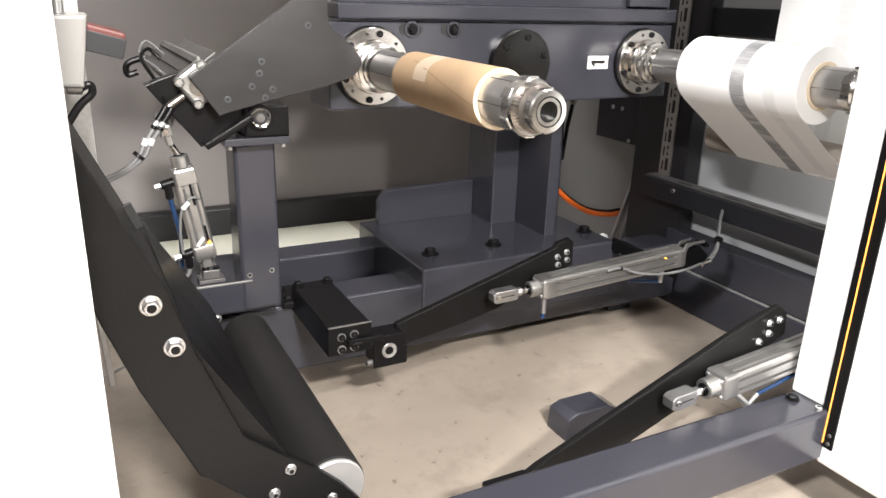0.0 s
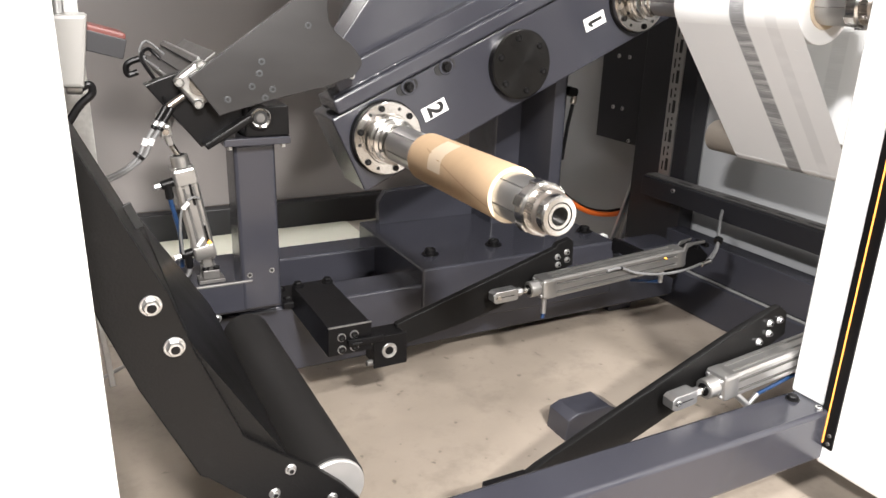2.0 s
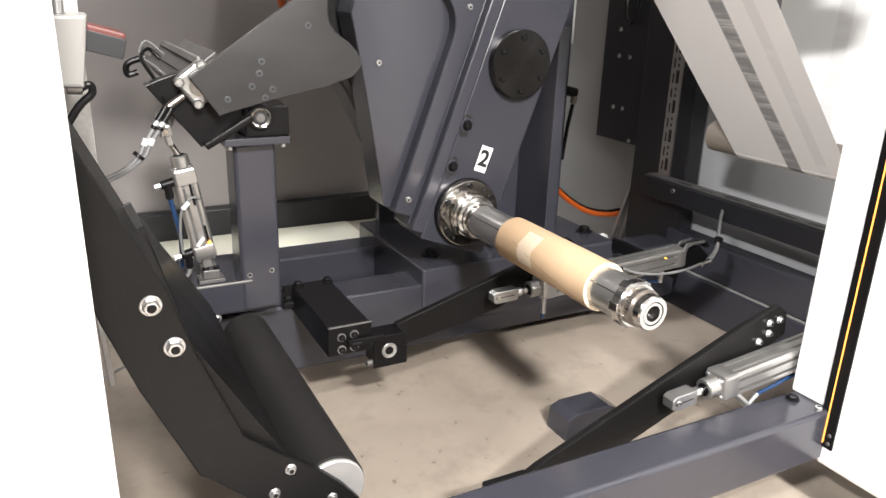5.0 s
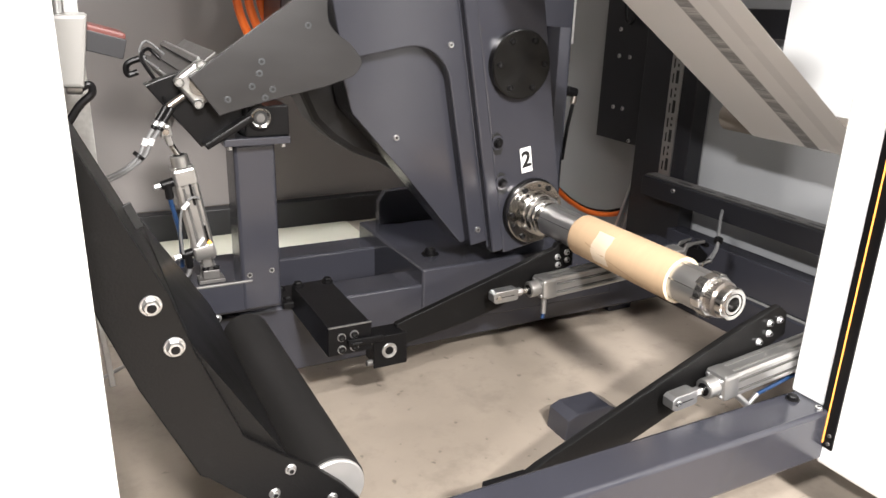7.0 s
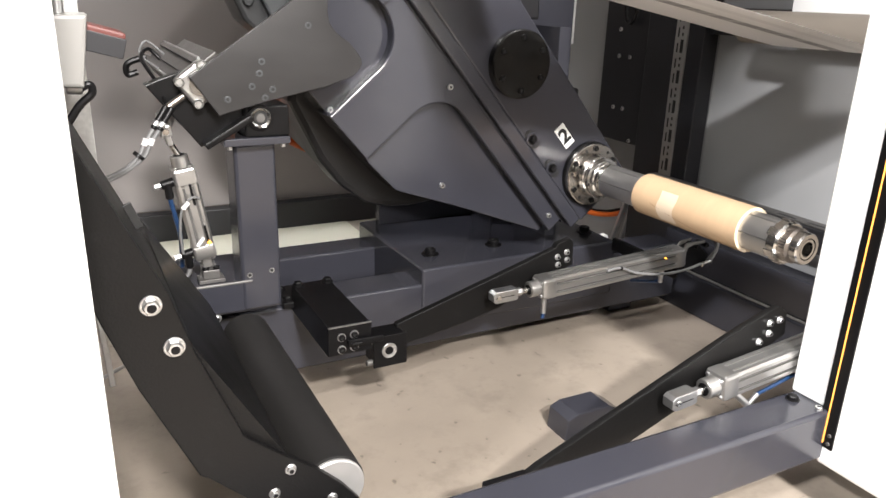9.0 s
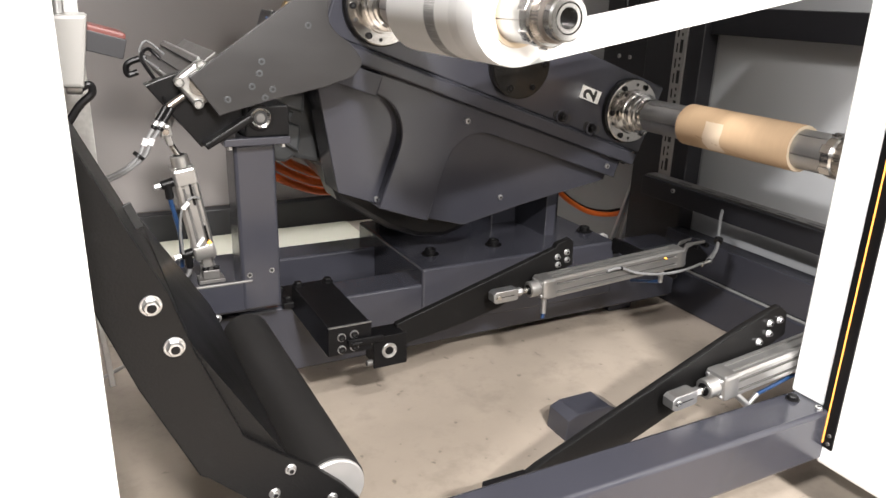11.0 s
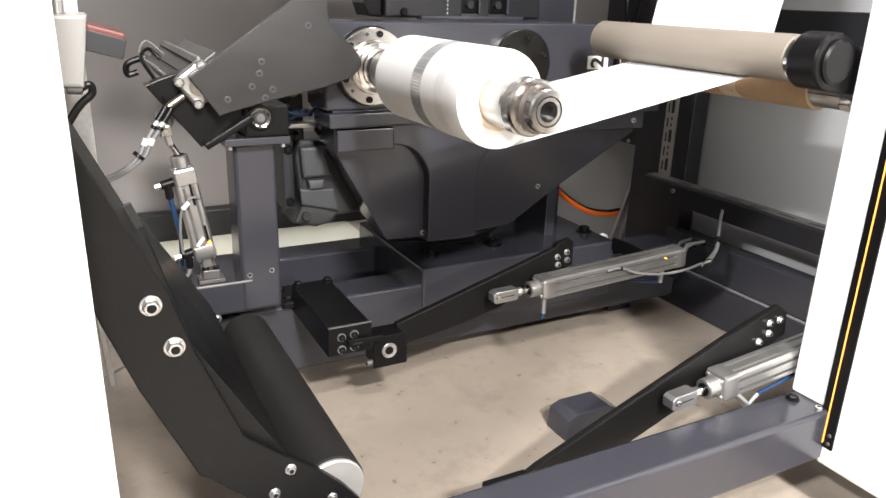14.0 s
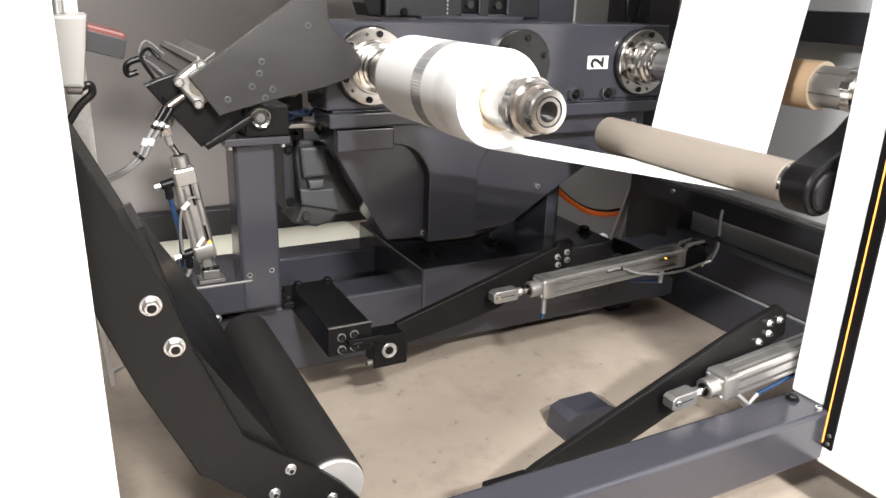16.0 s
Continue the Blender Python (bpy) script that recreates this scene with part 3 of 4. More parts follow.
def station(sx, digit):
    """Flange, number plate and chuck of one arm of the turret; sx: side in the rest pose."""
    x = sx * RA
    fl = part("flange", lathe((x, 0, 0), (x, -0.03, 0), [(0, 0.074), (0.018, 0.074), (0.020, 0.072), (0.020, 0.052), (0.03, 0.050)], 56), STEEL, turret, "polished steel flange")
    part("back_ring", lathe((x, 0, 0), (x, -0.009, 0), [(0, 0.0768), (0.007, 0.0768), (0.009, 0.075)], 56), BLACK, turret, "black ring behind the flange")
    for k in range(6):
        a = radians(20 + 60 * k)
        bolt(fl, (x + 0.063 * math.cos(a), -0.019, 0.063 * math.sin(a)), SOCKET_DARK)
        a += radians(24)
        part("hole", rod((x + 0.063 * math.cos(a), -0.0185, 0.063 * math.sin(a)), (x + 0.063 * math.cos(a), -0.0207, 0.063 * math.sin(a)), 0.0035, 12), INK_AND_HOLE, fl)
    plate = part("number_plate", box(sx * 0.217 - 0.029, sx * 0.217 + 0.029, -0.0012, 0.0004, -0.0145, 0.0145, 0.0), LABEL, turret, "white number plate " + digit)
    d = new("digit", one_mesh() if digit == "1" else text_mesh(digit, 0.050))
    d.parent = plate
    d.matrix_basis = Matrix.Translation((sx * 0.217, -0.0014, 0)) @ Matrix(((0, -sx, 0), (0, 0, -1), (sx, 0, 0))).to_4x4()
    sp = new("chuck")
    sp.parent = turret
    sp.location = (x, 0, 0)
    tagged(sp, "expanding steel winding chuck")

    def bit(name, bm, material):
        ob = new(name, mesh_of(name, bm, material))
        ob.parent = sp
        return ob
    bit("collar", lathe((0, -0.03, 0), (0, -0.075, 0), [(0, 0.047), (0.008, 0.047), (0.010, 0.043), (0.018, 0.043), (0.019, 0.046), (0.026, 0.046), (0.028, 0.040), (0.036, 0.040), (0.038, 0.036), (0.045, 0.036)], 48), CHROME)
    bit("shaft", rod((0, -0.07, 0), (0, -0.585, 0), 0.0325, 40), STEEL)
    for k in range(6):
        own = bmesh.new()
        a0, n = 2 * math.pi * k / 6 + 0.025, 6
        rows = []
        for y, r in ((-0.085, 0.0365), (-0.56, 0.0365)):
            rows.append([own.verts.new((rr * math.cos(a0 + (math.pi / 3 - 0.05) * i / n), y, rr * math.sin(a0 + (math.pi / 3 - 0.05) * i / n))) for rr in (r, 0.031) for i in range(n + 1)])
        a, b = rows
        m = n + 1
        ring = list(range(m)) + list(range(2 * m - 1, m - 1, -1))
        for i in range(len(ring)):
            p, q = ring[i], ring[(i + 1) % len(ring)]
            own.faces.new((a[p], a[q], b[q], b[p]))
        own.faces.new([a[i] for i in ring])
        own.faces.new([b[i] for i in ring][::-1])
        bit("jaw", own, ALU)
        c = a0 + math.pi / 3 - 0.025
        lug = box(-0.008, 0.008, -0.568, -0.548, 0.034, 0.0405, 0.0015)
        bmesh.ops.rotate(lug, verts=lug.verts, cent=(0, 0, 0), matrix=Matrix.Rotation(c, 3, "Y"))
        bit("lug", lug, CHROME)
    bit("lug_ring", lathe((0, -0.548, 0), (0, -0.572, 0), [(0, 0.035), (0.004, 0.0385), (0.02, 0.0385), (0.024, 0.036)], 48), CHROME)
    bit("nose", lathe((0, -0.572, 0), (0, -0.590, 0), [(0, 0.0325), (0.012, 0.0325), (0.018, 0.0295)], 48), BRONZED)
    bit("nose_ring", lathe((0, -0.590, 0), (0, -0.607, 0), [(0, 0.0275), (0.002, 0.0288), (0.014, 0.0288), (0.017, 0.0268), (0.0172, 0.0200), (0.0125, 0.0195), (0.0125, 0.0185), (0.0165, 0.018), (0.0165, 0.0135), (0.001, 0.0125)], 48, caps=False), CHROME)
    bit("groove", lathe((0, -0.6025, 0), (0, -0.6035, 0), [(0, 0.0198), (0.001, 0.0198), (0.001, 0.0178)], 40, caps=False), INK_AND_HOLE)
    bit("bore", rod((0, -0.589, 0), (0, -0.5915, 0), 0.0126, 30), BLACK)
    return sp


chuck_2 = station(-1, "2")
chuck_1 = station(1, "1")

# cardboard core on the second chuck
core = thing("cardboard_core", (0, 0, 0), "bare brown cardboard core with a pale tape patch", "core")
ring = [(0, 0.0368), (0.0, 0.0432), (0.0006, 0.0436), (0.2824, 0.0436), (0.283, 0.0432), (0.283, 0.0368), (0, 0.0368)]
part("tube", lathe((0, -0.205, 0), (0, -0.488, 0), ring[1:5], 64, caps=False), CARD, core)
part("end_face", lathe((0, -0.488, 0), (0, -0.47, 0), [(0, 0.0432), (0, 0.0369), (0.018, 0.0369)], 64, caps=False), CARDEDGE, core, "pale cut edge")
part("end_face", lathe((0, -0.205, 0), (0, -0.22, 0), [(0, 0.0432), (0, 0.0369), (0.015, 0.0369)], 64, caps=False), CARDEDGE, core)
own = bmesh.new()
for i in range(9):
    a = radians(84 + 86 * i / 8)
    for y in (-0.284, -0.330):
        own.verts.new((0.0439 * math.cos(a), y - 0.003 * math.sin(i), 0.0439 * math.sin(a)))
own.verts.ensure_lookup_table()
for i in range(8):
    own.faces.new([own.verts[k] for k in (2 * i, 2 * i + 1, 2 * i + 3, 2 * i + 2)])
seam = bmesh.new()
for i in range(25):
    a, y = radians(128 + 62 * i / 24), -0.262 - 0.222 * i / 24
    for d in (-0.0012, 0.0012):
        seam.verts.new((0.04375 * math.cos(a + d / 0.0436), y, 0.04375 * math.sin(a + d / 0.0436)))
seam.verts.ensure_lookup_table()
for i in range(24):
    seam.faces.new([seam.verts[k] for k in (2 * i, 2 * i + 1, 2 * i + 3, 2 * i + 2)])
part("seam", seam, SEAM, core, "dark spiral seam")
part("tape_patch", own, TAPE, core, "pale tape patch")

# finished roll on the first chuck
RR = 0.070
roll = thing("paper_roll", (0, 0, 0), "white paper roll with a printed bar band", "paper roll")
part("paper", lathe((0, -0.195, 0), (0, -0.49, 0), [(0, 0.0437), (0, RR - 0.001), (0.001, RR), (0.294, RR), (0.295, RR - 0.001), (0.295, 0.0437)], 96, caps=False), ROLLPAPER, roll)
part("core", lathe((0, -0.19, 0), (0, -0.492, 0), [(0, 0.0435), (0.302, 0.0435), (0.302, 0.0369), (0, 0.0369)], 64, caps=False), CARDEDGE, roll, "cream cardboard core")

# swing arm that carries the web over to the other chuck
PX, PZ, SR, RO = 0.355, -0.008, 0.222, 0.0365
swing = thing("swing_roller", (0, 0, 0), "taupe guide roller on a black swing arm", "guide roller")
roller = part("roller", lathe((SR, -0.105, 0), (SR, -0.580, 0), [(0, RO - 0.002), (0.002, RO), (0.473, RO), (0.475, RO - 0.002)], 56), TAUPE, swing)
part("end_ring", lathe((SR, -0.580, 0), (SR, -0.588, 0), [(0, 0.034), (0.007, 0.034), (0.008, 0.032)], 48), CHROME, swing, "bright end ring")
crank = arc(SR, 0, 0.043, -100, 100, 14) + [(0.12, 0.026), (0.05, 0.03)] + arc(0, 0, 0.04, 70, 290, 12) + [(0.05, -0.03), (0.12, -0.026)]
part("crank", prism(crank, -0.645, -0.59, 0.006), BLACK, swing, "black crank arm")
part("hub_cover", lathe((SR, -0.645, 0), (SR, -0.652, 0), [(0, 0.033), (0.004, 0.033), (0.007, 0.029)], 40), BLACK, swing)

# the running web, in rigid lengths
WL = 0.226


def web_piece(name, label, length, under, upper, off):
    own = bmesh.new()
    bmesh.ops.create_cube(own, size=1)
    for v in own.verts:
        v.co = Vector(((v.co.x + 0.5) * length, -0.3425 + v.co.y * 0.295, off + (v.co.z - 0.5) * 0.0001))
    ob = solid_at(name, own, under, label)
    ob.data.materials.append(upper)
    for f in ob.data.polygons:
        f.material_index = 1 if f.normal.z > 0.5 else 0
    return ob


def solid_at(name, bm, material, label):
    me = mesh_of(name, bm, material)
    for f in me.polygons:
        f.use_smooth = False
    ob = new(name, me)
    return tagged(ob, label, "paper web", "running paper web")


spans = [web_piece("paper_web", "taut white paper web running to the roll", WL, PAPER, PRINT, -0.00013 * k) for k in range(4)]
riser = web_piece("paper_web", "white paper web coming down from above", 2.0, PRINT, PAPER, 0.0)


def wrap_piece(a0, a1, r):
    own = bmesh.new()
    n = 14
    rows = []
    for rr in (r, r + 0.0004):
        for y in (-0.195, -0.49):
            rows.append([own.verts.new((rr * math.cos(radians(a0 + (a1 - a0) * i / n)), y, rr * math.sin(radians(a0 + (a1 - a0) * i / n)))) for i in range(n + 1)])
    a, b, c, d = rows
    for i in range(n):
        own.faces.new((a[i], a[i + 1], b[i + 1], b[i]))
        own.faces.new((c[i], c[i + 1], d[i + 1], d[i]))
        own.faces.new((a[i], a[i + 1], c[i + 1], c[i]))
        own.faces.new((b[i], b[i + 1], d[i + 1], d[i]))
    for i in (0, n):
        own.faces.new((a[i], b[i], d[i], c[i]))
    me = mesh_of("paper_web", own, PRINT)
    return tagged(new("paper_web", me), "paper web wrapped round the guide roller", "paper web", "running paper web")


wrap_a = wrap_piece(-88, 6, RO + 0.0004)
wrap_b = wrap_piece(0, 58, RO + 0.001)


# ---------------------------------------------------------------- pneumatic cylinders
def profile_bar(p0, p1, outline, up, bm=None):
    """An extruded section: outline of (across, up) points carried from p0 to p1."""
    p0, p1 = Vector(p0), Vector(p1)
    d = (p1 - p0).normalized()
    s = d.cross(Vector(up)).normalized()
    u = s.cross(d)
    own = bmesh.new()
    a = [own.verts.new(p0 + s * x + u * y) for x, y in outline]
    b = [own.verts.new(p1 + s * x + u * y) for x, y in outline]
    for i in range(len(a)):
        j = (i + 1) % len(a)
        own.faces.new((a[i], a[j], b[j], b[i]))
    own.faces.new(a[::-1])
    own.faces.new(b)
    return join(bm, own)


def slotted_section(w):
    """A square tube section with a sensor slot and soft corners on each side."""
    h, g, q = w / 2, w * 0.07, w * 0.10
    quarter = [(h, -h + 0.004), (h, -h * 0.42 - g), (h - q, -h * 0.42 - g), (h - q, -h * 0.42 + g), (h, -h * 0.42 + g), (h, h * 0.42 - g), (h - q, h * 0.42 - g), (h - q, h * 0.42 + g), (h, h * 0.42 + g), (h, h - 0.004), (h - 0.004, h)]
    pts = []
    for k in range(4):
        c, s = (1, 0, -1, 0)[k], (0, 1, 0, -1)[k]
        pts += [(c * x - s * y, s * x + c * y) for x, y in quarter]
    return pts


def air_cylinder(name, base, label, front, rear, tip, w, up, clevis=True):
    """front, rear: ends of the barrel; tip: end of the rod's fork."""
    th = thing(name, base, label, "pneumatic cylinder", "pneumatic cylinders")
    f, r, t = Vector(front), Vector(rear), Vector(tip)
    d = (r - f).normalized()
    s = d.cross(Vector(up)).normalized()
    u = s.cross(d)
    part("barrel", profile_bar(f + d * 0.018, r - d * 0.018, slotted_section(w), up), ALU, th)
    # dark strips laid in the two front slots as their painted shade
    for k in (-1, 1):
        o = s * k * w * 0.21 + u * (w * 0.402)
        part("slot_shade", bar(f + d * 0.036 + o, r - d * 0.032 + o, w * 0.10, 0.002, 0.0, up), DULLALU, th, "dark strip standing in for the shade in the slot")
    for nm, a, b in (("front_cap", f, f + d * 0.034), ("rear_cap", r - d * 0.030, r)):
        cap_ob = part(nm, bar(a, b, w * 1.03, w * 1.03, w * 0.12, up), ALU, th)
        e = a if nm == "front_cap" else b
        k = -1 if nm == "front_cap" else 1
        for i in (-1, 1):
            for j in (-1, 1):
                o = e + (s * i + u * j) * w * 0.34
                part("cap_screw", rod(o, o + d * k * 0.0035, w * 0.085, 14, 0.0008), ZINC, cap_ob)
    part("gland", rod(f - d * w * 0.55, f, w * 0.40, 32, 0.0015), ALU, th)
    part("gland_bore", rod(f - d * (w * 0.55 + 0.001), f - d * w * 0.5, w * 0.25, 24), BLACK, th)
    part("piston_rod", rod(f - d * w * 0.5, t + (f - t) * (0.4 if clevis else 0.02), w * 0.13, 20), CHROME, th)
    if clevis:
        n = (t - f).normalized()
        c0 = t + (f - t) * 0.52
        part("lock_nut", lathe(c0, c0 + (f - t) * 0.12, [(0, w * 0.2), ((f - t).length * 0.12, w * 0.2)], 6), ZINC, th)
        e = Vector((-n.z, 0, n.x))
        half, eye = w * 0.29, t - n * w * 0.32
        pts = [c0 + e * half * 0.8, c0 + n * w * 0.12 + e * half]
        pts += [eye + e * half + n * half * 0.45, eye + e * half * 0.6 + n * half, eye - e * half * 0.6 + n * half, eye - e * half + n * half * 0.45]
        pts += [c0 + n * w * 0.12 - e * half, c0 - e * half * 0.8]
        fork = part("fork", prism([(p.x, p.z) for p in pts], t.y - w * 0.27, t.y + w * 0.27, 0.0015), ZINC, th, "zinc-plated rod fork")
        part("fork_pin", rod(eye + Vector((0, -w * 0.30, 0)), eye + Vector((0, w * 0.30, 0)), w * 0.13, 18, 0.001), CHROME, fork)
        part("fork_slot", bar(eye + n * w * 0.2 + Vector((0, -w * 0.272, 0)), c0 + n * w * 0.2 + Vector((0, -w * 0.272, 0)), w * 0.03, 0.001, 0.0, (0, 1, 0)), BLACK, fork)
    return th, d, s, u


# cylinder of the rear lever; its slots face the opening
rear_cyl, d, s, u = air_cylinder("air_cylinder", (0.15, -0.195, -0.47), "silver pneumatic cylinder lying beside the rear lever", (-0.045, -0.200, -0.439), (0.350, -0.200, -0.420), (-0.160, -0.200, -0.4425), 0.043, (0, -1, 0))
part("fitting", rod((-0.030, -0.205, -0.455), (-0.032, -0.208, -0.497), 0.0055, 16, 0.001), ZINC, rear_cyl)
part("hose_stub", rod((-0.032, -0.208, -0.497), (-0.033, -0.208, -0.507), 0.0045, 14), BLUE, rear_cyl)
part("fitting", rod((0.295, -0.205, -0.440), (0.294, -0.205, -0.478), 0.0055, 16, 0.001), ZINC, rear_cyl)
part("hose_stub", hose([(0.294, -0.205, -0.476), (0.282, -0.18, -0.483), (0.255, -0.15, -0.487)], 0.004), BLUE, rear_cyl)
part("sensor_cable", hose([(0.118, -0.2235, -0.418), (0.150, -0.2275, -0.414), (0.20, -0.229, -0.433), (0.275, -0.229, -0.446), (0.345, -0.227, -0.447), (0.40, -0.222, -0.441)], 0.0032), CABLE, rear_cyl)
part("sensor_led", rod((0.285, -0.2195, -0.412), (0.285, -0.2240, -0.412), 0.0017, 10), LED, rear_cyl, "amber sensor light")
for x in (0.152, 0.285):
    part("cable_tie", rod((x - 0.002, -0.2275, -0.415 if x < 0.2 else -0.4485), (x + 0.002, -0.2280, -0.4155 if x < 0.2 else -0.449), 0.0046, 10), BLACK, rear_cyl)

mount = thing("cylinder_bracket", (0.40, -0.20, -0.46), "black cylinder bracket bolted with grey cables", "bracket")
part("plate", prism([(0.352, -0.455), (0.420, -0.448), (0.425, -0.425), (0.385, -0.392), (0.352, -0.40)], -0.215, -0.19, 0.002), BLACK, mount)
part("tie_bar", box(0.352, 0.364, -0.189, 0.0395, -0.485, -0.452, 0.002), BLACK, mount)
part("angle_sheet", prism([(0.333, -0.415), (0.347, -0.386), (0.366, -0.385), (0.402, -0.385), (0.402, -0.391), (0.366, -0.392), (0.352, -0.395), (0.343, -0.415)], -0.222, -0.216, 0.001), ALU, mount, "bent bright angle sheet")
for x, z in ((0.38, -0.398), (0.407, -0.396)):
    part("pin", rod((x, -0.226, z), (x, -0.19, z), 0.006, 16, 0.001), BLACK, mount)
part("sheet", prism([(0.335, -0.425), (0.36, -0.392), (0.395, -0.388), (0.372, -0.425)], -0.188, -0.184, 0.001), ALU, mount)
part("union", rod((0.398, -0.222, -0.443), (0.428, -0.224, -0.438), 0.0065, 16, 0.002), CHROME, mount)
part("cable", hose([(0.425, -0.224, -0.438), (0.452, -0.215, -0.415), (0.462, -0.205, -0.388), (0.50, -0.17, -0.36), (0.56, -0.12, -0.36)], 0.0036), CABLE, mount, "grey cable")
part("cable", hose([(0.41, -0.218, -0.447), (0.455, -0.207, -0.42), (0.468, -0.197, -0.39), (0.51, -0.16, -0.362), (0.57, -0.11, -0.36)], 0.003), CABLE, mount, "grey cable")
part("cable_tie", rod((0.455, -0.212, -0.398), (0.461, -0.208, -0.392), 0.0105, 12), BLACK, mount)

front_cyl, d, s, u = air_cylinder("air_cylinder", (0.2, -0.634, -0.47), "silver pneumatic cylinder beside the front lever", (0.016, -0.632, -0.461), (0.44, -0.632, -0.420), (-0.086, -0.632, -0.470), 0.044, (0, -1, 0))
part("fitting", rod((0.050, -0.640, -0.474), (0.078, -0.652, -0.503), 0.006, 16, 0.001), ZINC, front_cyl)
part("fitting", rod((0.078, -0.652, -0.503), (0.098, -0.657, -0.519), 0.0052, 16, 0.001), ZINC, front_cyl)
part("hose_collar", rod((0.098, -0.657, -0.519), (0.110, -0.658, -0.528), 0.0052, 14, 0.001), BRIGHTBLUE, front_cyl, "blue push-in collar")
part("union", rod((0.080, -0.652, -0.503), (0.104, -0.648, -0.490), 0.0048, 14, 0.001), ZINC, front_cyl)
part("hose", hose([(0.102, -0.648, -0.491), (0.15, -0.646, -0.484), (0.20, -0.645, -0.476), (0.27, -0.645, -0.474)], 0.0034), BLUE, front_cyl, "thin blue air hose")

# ---------------------------------------------------------------- levers of the roll lift
def lever(name, label, outline, y0, y1, bolts, base):
    th = thing(name, base, label, "lever", "roll lift levers")
    part("lever_plate", prism(outline, y0, y1, 0.002), ARMBLACK, th)
    for x, z in bolts:
        bolt(th, (x, y0, z), HEX_SMALL)
    return th


rear_lever = lever("lift_lever", "black steel lever pivoted on the box bracket", [(-0.353, -0.482), (0.018, -0.372), (0.024, -0.362), (0.056, -0.354), (0.066, -0.362), (0.068, -0.416), (-0.034, -0.450), (-0.117, -0.488), (-0.20, -0.508), (-0.345, -0.532)], -0.165, -0.150, [(0.025, -0.392), (0.049, -0.384), (0.028, -0.410), (0.051, -0.402)], (-0.1, -0.16, -0.51))
part("pivot_block", box(-0.409, -0.345, -0.188, -0.140, -0.552, -0.490, 0.0025), BLACK, rear_lever, "black pivot block")
part("bearing_ring", lathe((-0.380, -0.1925, -0.520), (-0.380, -0.195, -0.520), [(0, 0.0155), (0.002, 0.0155), (0.0025, 0.0145), (0.001, 0.0095)], 40), ZINC, rear_lever, "bright bearing ring")
part("pivot_pin", rod((-0.380, -0.190, -0.520), (-0.380, -0.1942, -0.520), 0.0088, 24, 0.001), BLACK, rear_lever)
part("face_plate", box(-0.412, -0.342, -0.1925, -0.1885, -0.554, -0.488, 0.001), BLACK, rear_lever)
for x, z in ((-0.420, -0.500), (-0.430, -0.490), (-0.420, -0.545)):
    part("side_screw", rod((x + 0.010, -0.181, z), (x - 0.003, -0.181, z), 0.0062, 16, 0.001), DULLALU, rear_lever)

front_lever = lever("lift_lever", "black steel lever behind the front beam", [(-0.40, -0.585), (-0.309, -0.538), (0.069, -0.391), (0.145, -0.366), (0.178, -0.357), (0.200, -0.372), (0.205, -0.416), (0.135, -0.444), (-0.119, -0.541), (-0.25, -0.590), (-0.40, -0.615)], -0.607, -0.594, [(0.158, -0.385), (0.160, -0.405), (0.138, -0.417), (0.182, -0.383)], (-0.1, -0.60, -0.62))
part("pivot_block", box(-0.40, -0.325, -0.64, -0.59, -0.600, -0.548, 0.003), BLACK, front_lever)
for x in (-0.39, -0.335):
    bolt(front_lever, (x, -0.62, -0.548), HEX_SMALL, UPWARD)

bracket = thing("box_bracket", (-0.46, -0.08, -0.52), "black welded box bracket bolted to the cross beam", "bracket")
part("box", box(-0.503, -0.420, -0.190, 0.0445, -0.512, -0.450, 0.002), BLACK, bracket)
part("front_plate", box(-0.503, -0.418, -0.196, -0.190, -0.508, -0.4515, 0.0008), BLACK, bracket)
part("bright_edge", box(-0.503, -0.418, -0.1965, -0.192, -0.4513, -0.4498, 0.0), ZINC, bracket, "thin bright strip along the top edge of the plate")
part("flange", box(-0.525, -0.405, 0.030, 0.130, -0.4995, -0.486, 0.002), BLACK, bracket)
for x, z in ((-0.478, -0.472), (-0.453, -0.470), (-0.478, -0.497), (-0.453, -0.496)):
    bolt(bracket, (x, -0.196, z), SOCKET_DARK)
    part("screw_ring", lathe((x, -0.196, z), (x, -0.1975, z), [(0, 0.0085), (0.0015, 0.0082), (0.0015, 0.0066)], 24, caps=False), ZINC, bracket)
for x in (-0.494, -0.430):
    part("washer", rod((x, 0.028, -0.450), (x, 0.028, -0.448), 0.013, 20, 0.0005), BLACK, bracket)
    bolt(bracket, (x, 0.028, -0.448), HEX_BLACK, UPWARD)
part("link", box(-0.468, -0.396, -0.206, -0.199, -0.492, -0.477, 0.003), BLACK, bracket)
part("link_pin", rod((-0.462, -0.2075, -0.4845), (-0.442, -0.2075, -0.4845), 0.0028, 12), BLACK, bracket)
for x, y in ((-0.512, 0.05), (-0.512, 0.105), (-0.42, 0.05), (-0.42, 0.105)):
    bolt(bracket, (x, y, -0.486), HEX_BLACK, UPWARD)

solid("stop_block", prism([(-0.076, -0.70), (0.075, -0.70), (0.062, -0.664), (0.030, -0.645), (-0.050, -0.645), (-0.072, -0.655)], -0.376, -0.31, 0.003), PAINT, "dark painted chamfered stop block on the floor", "stop block")

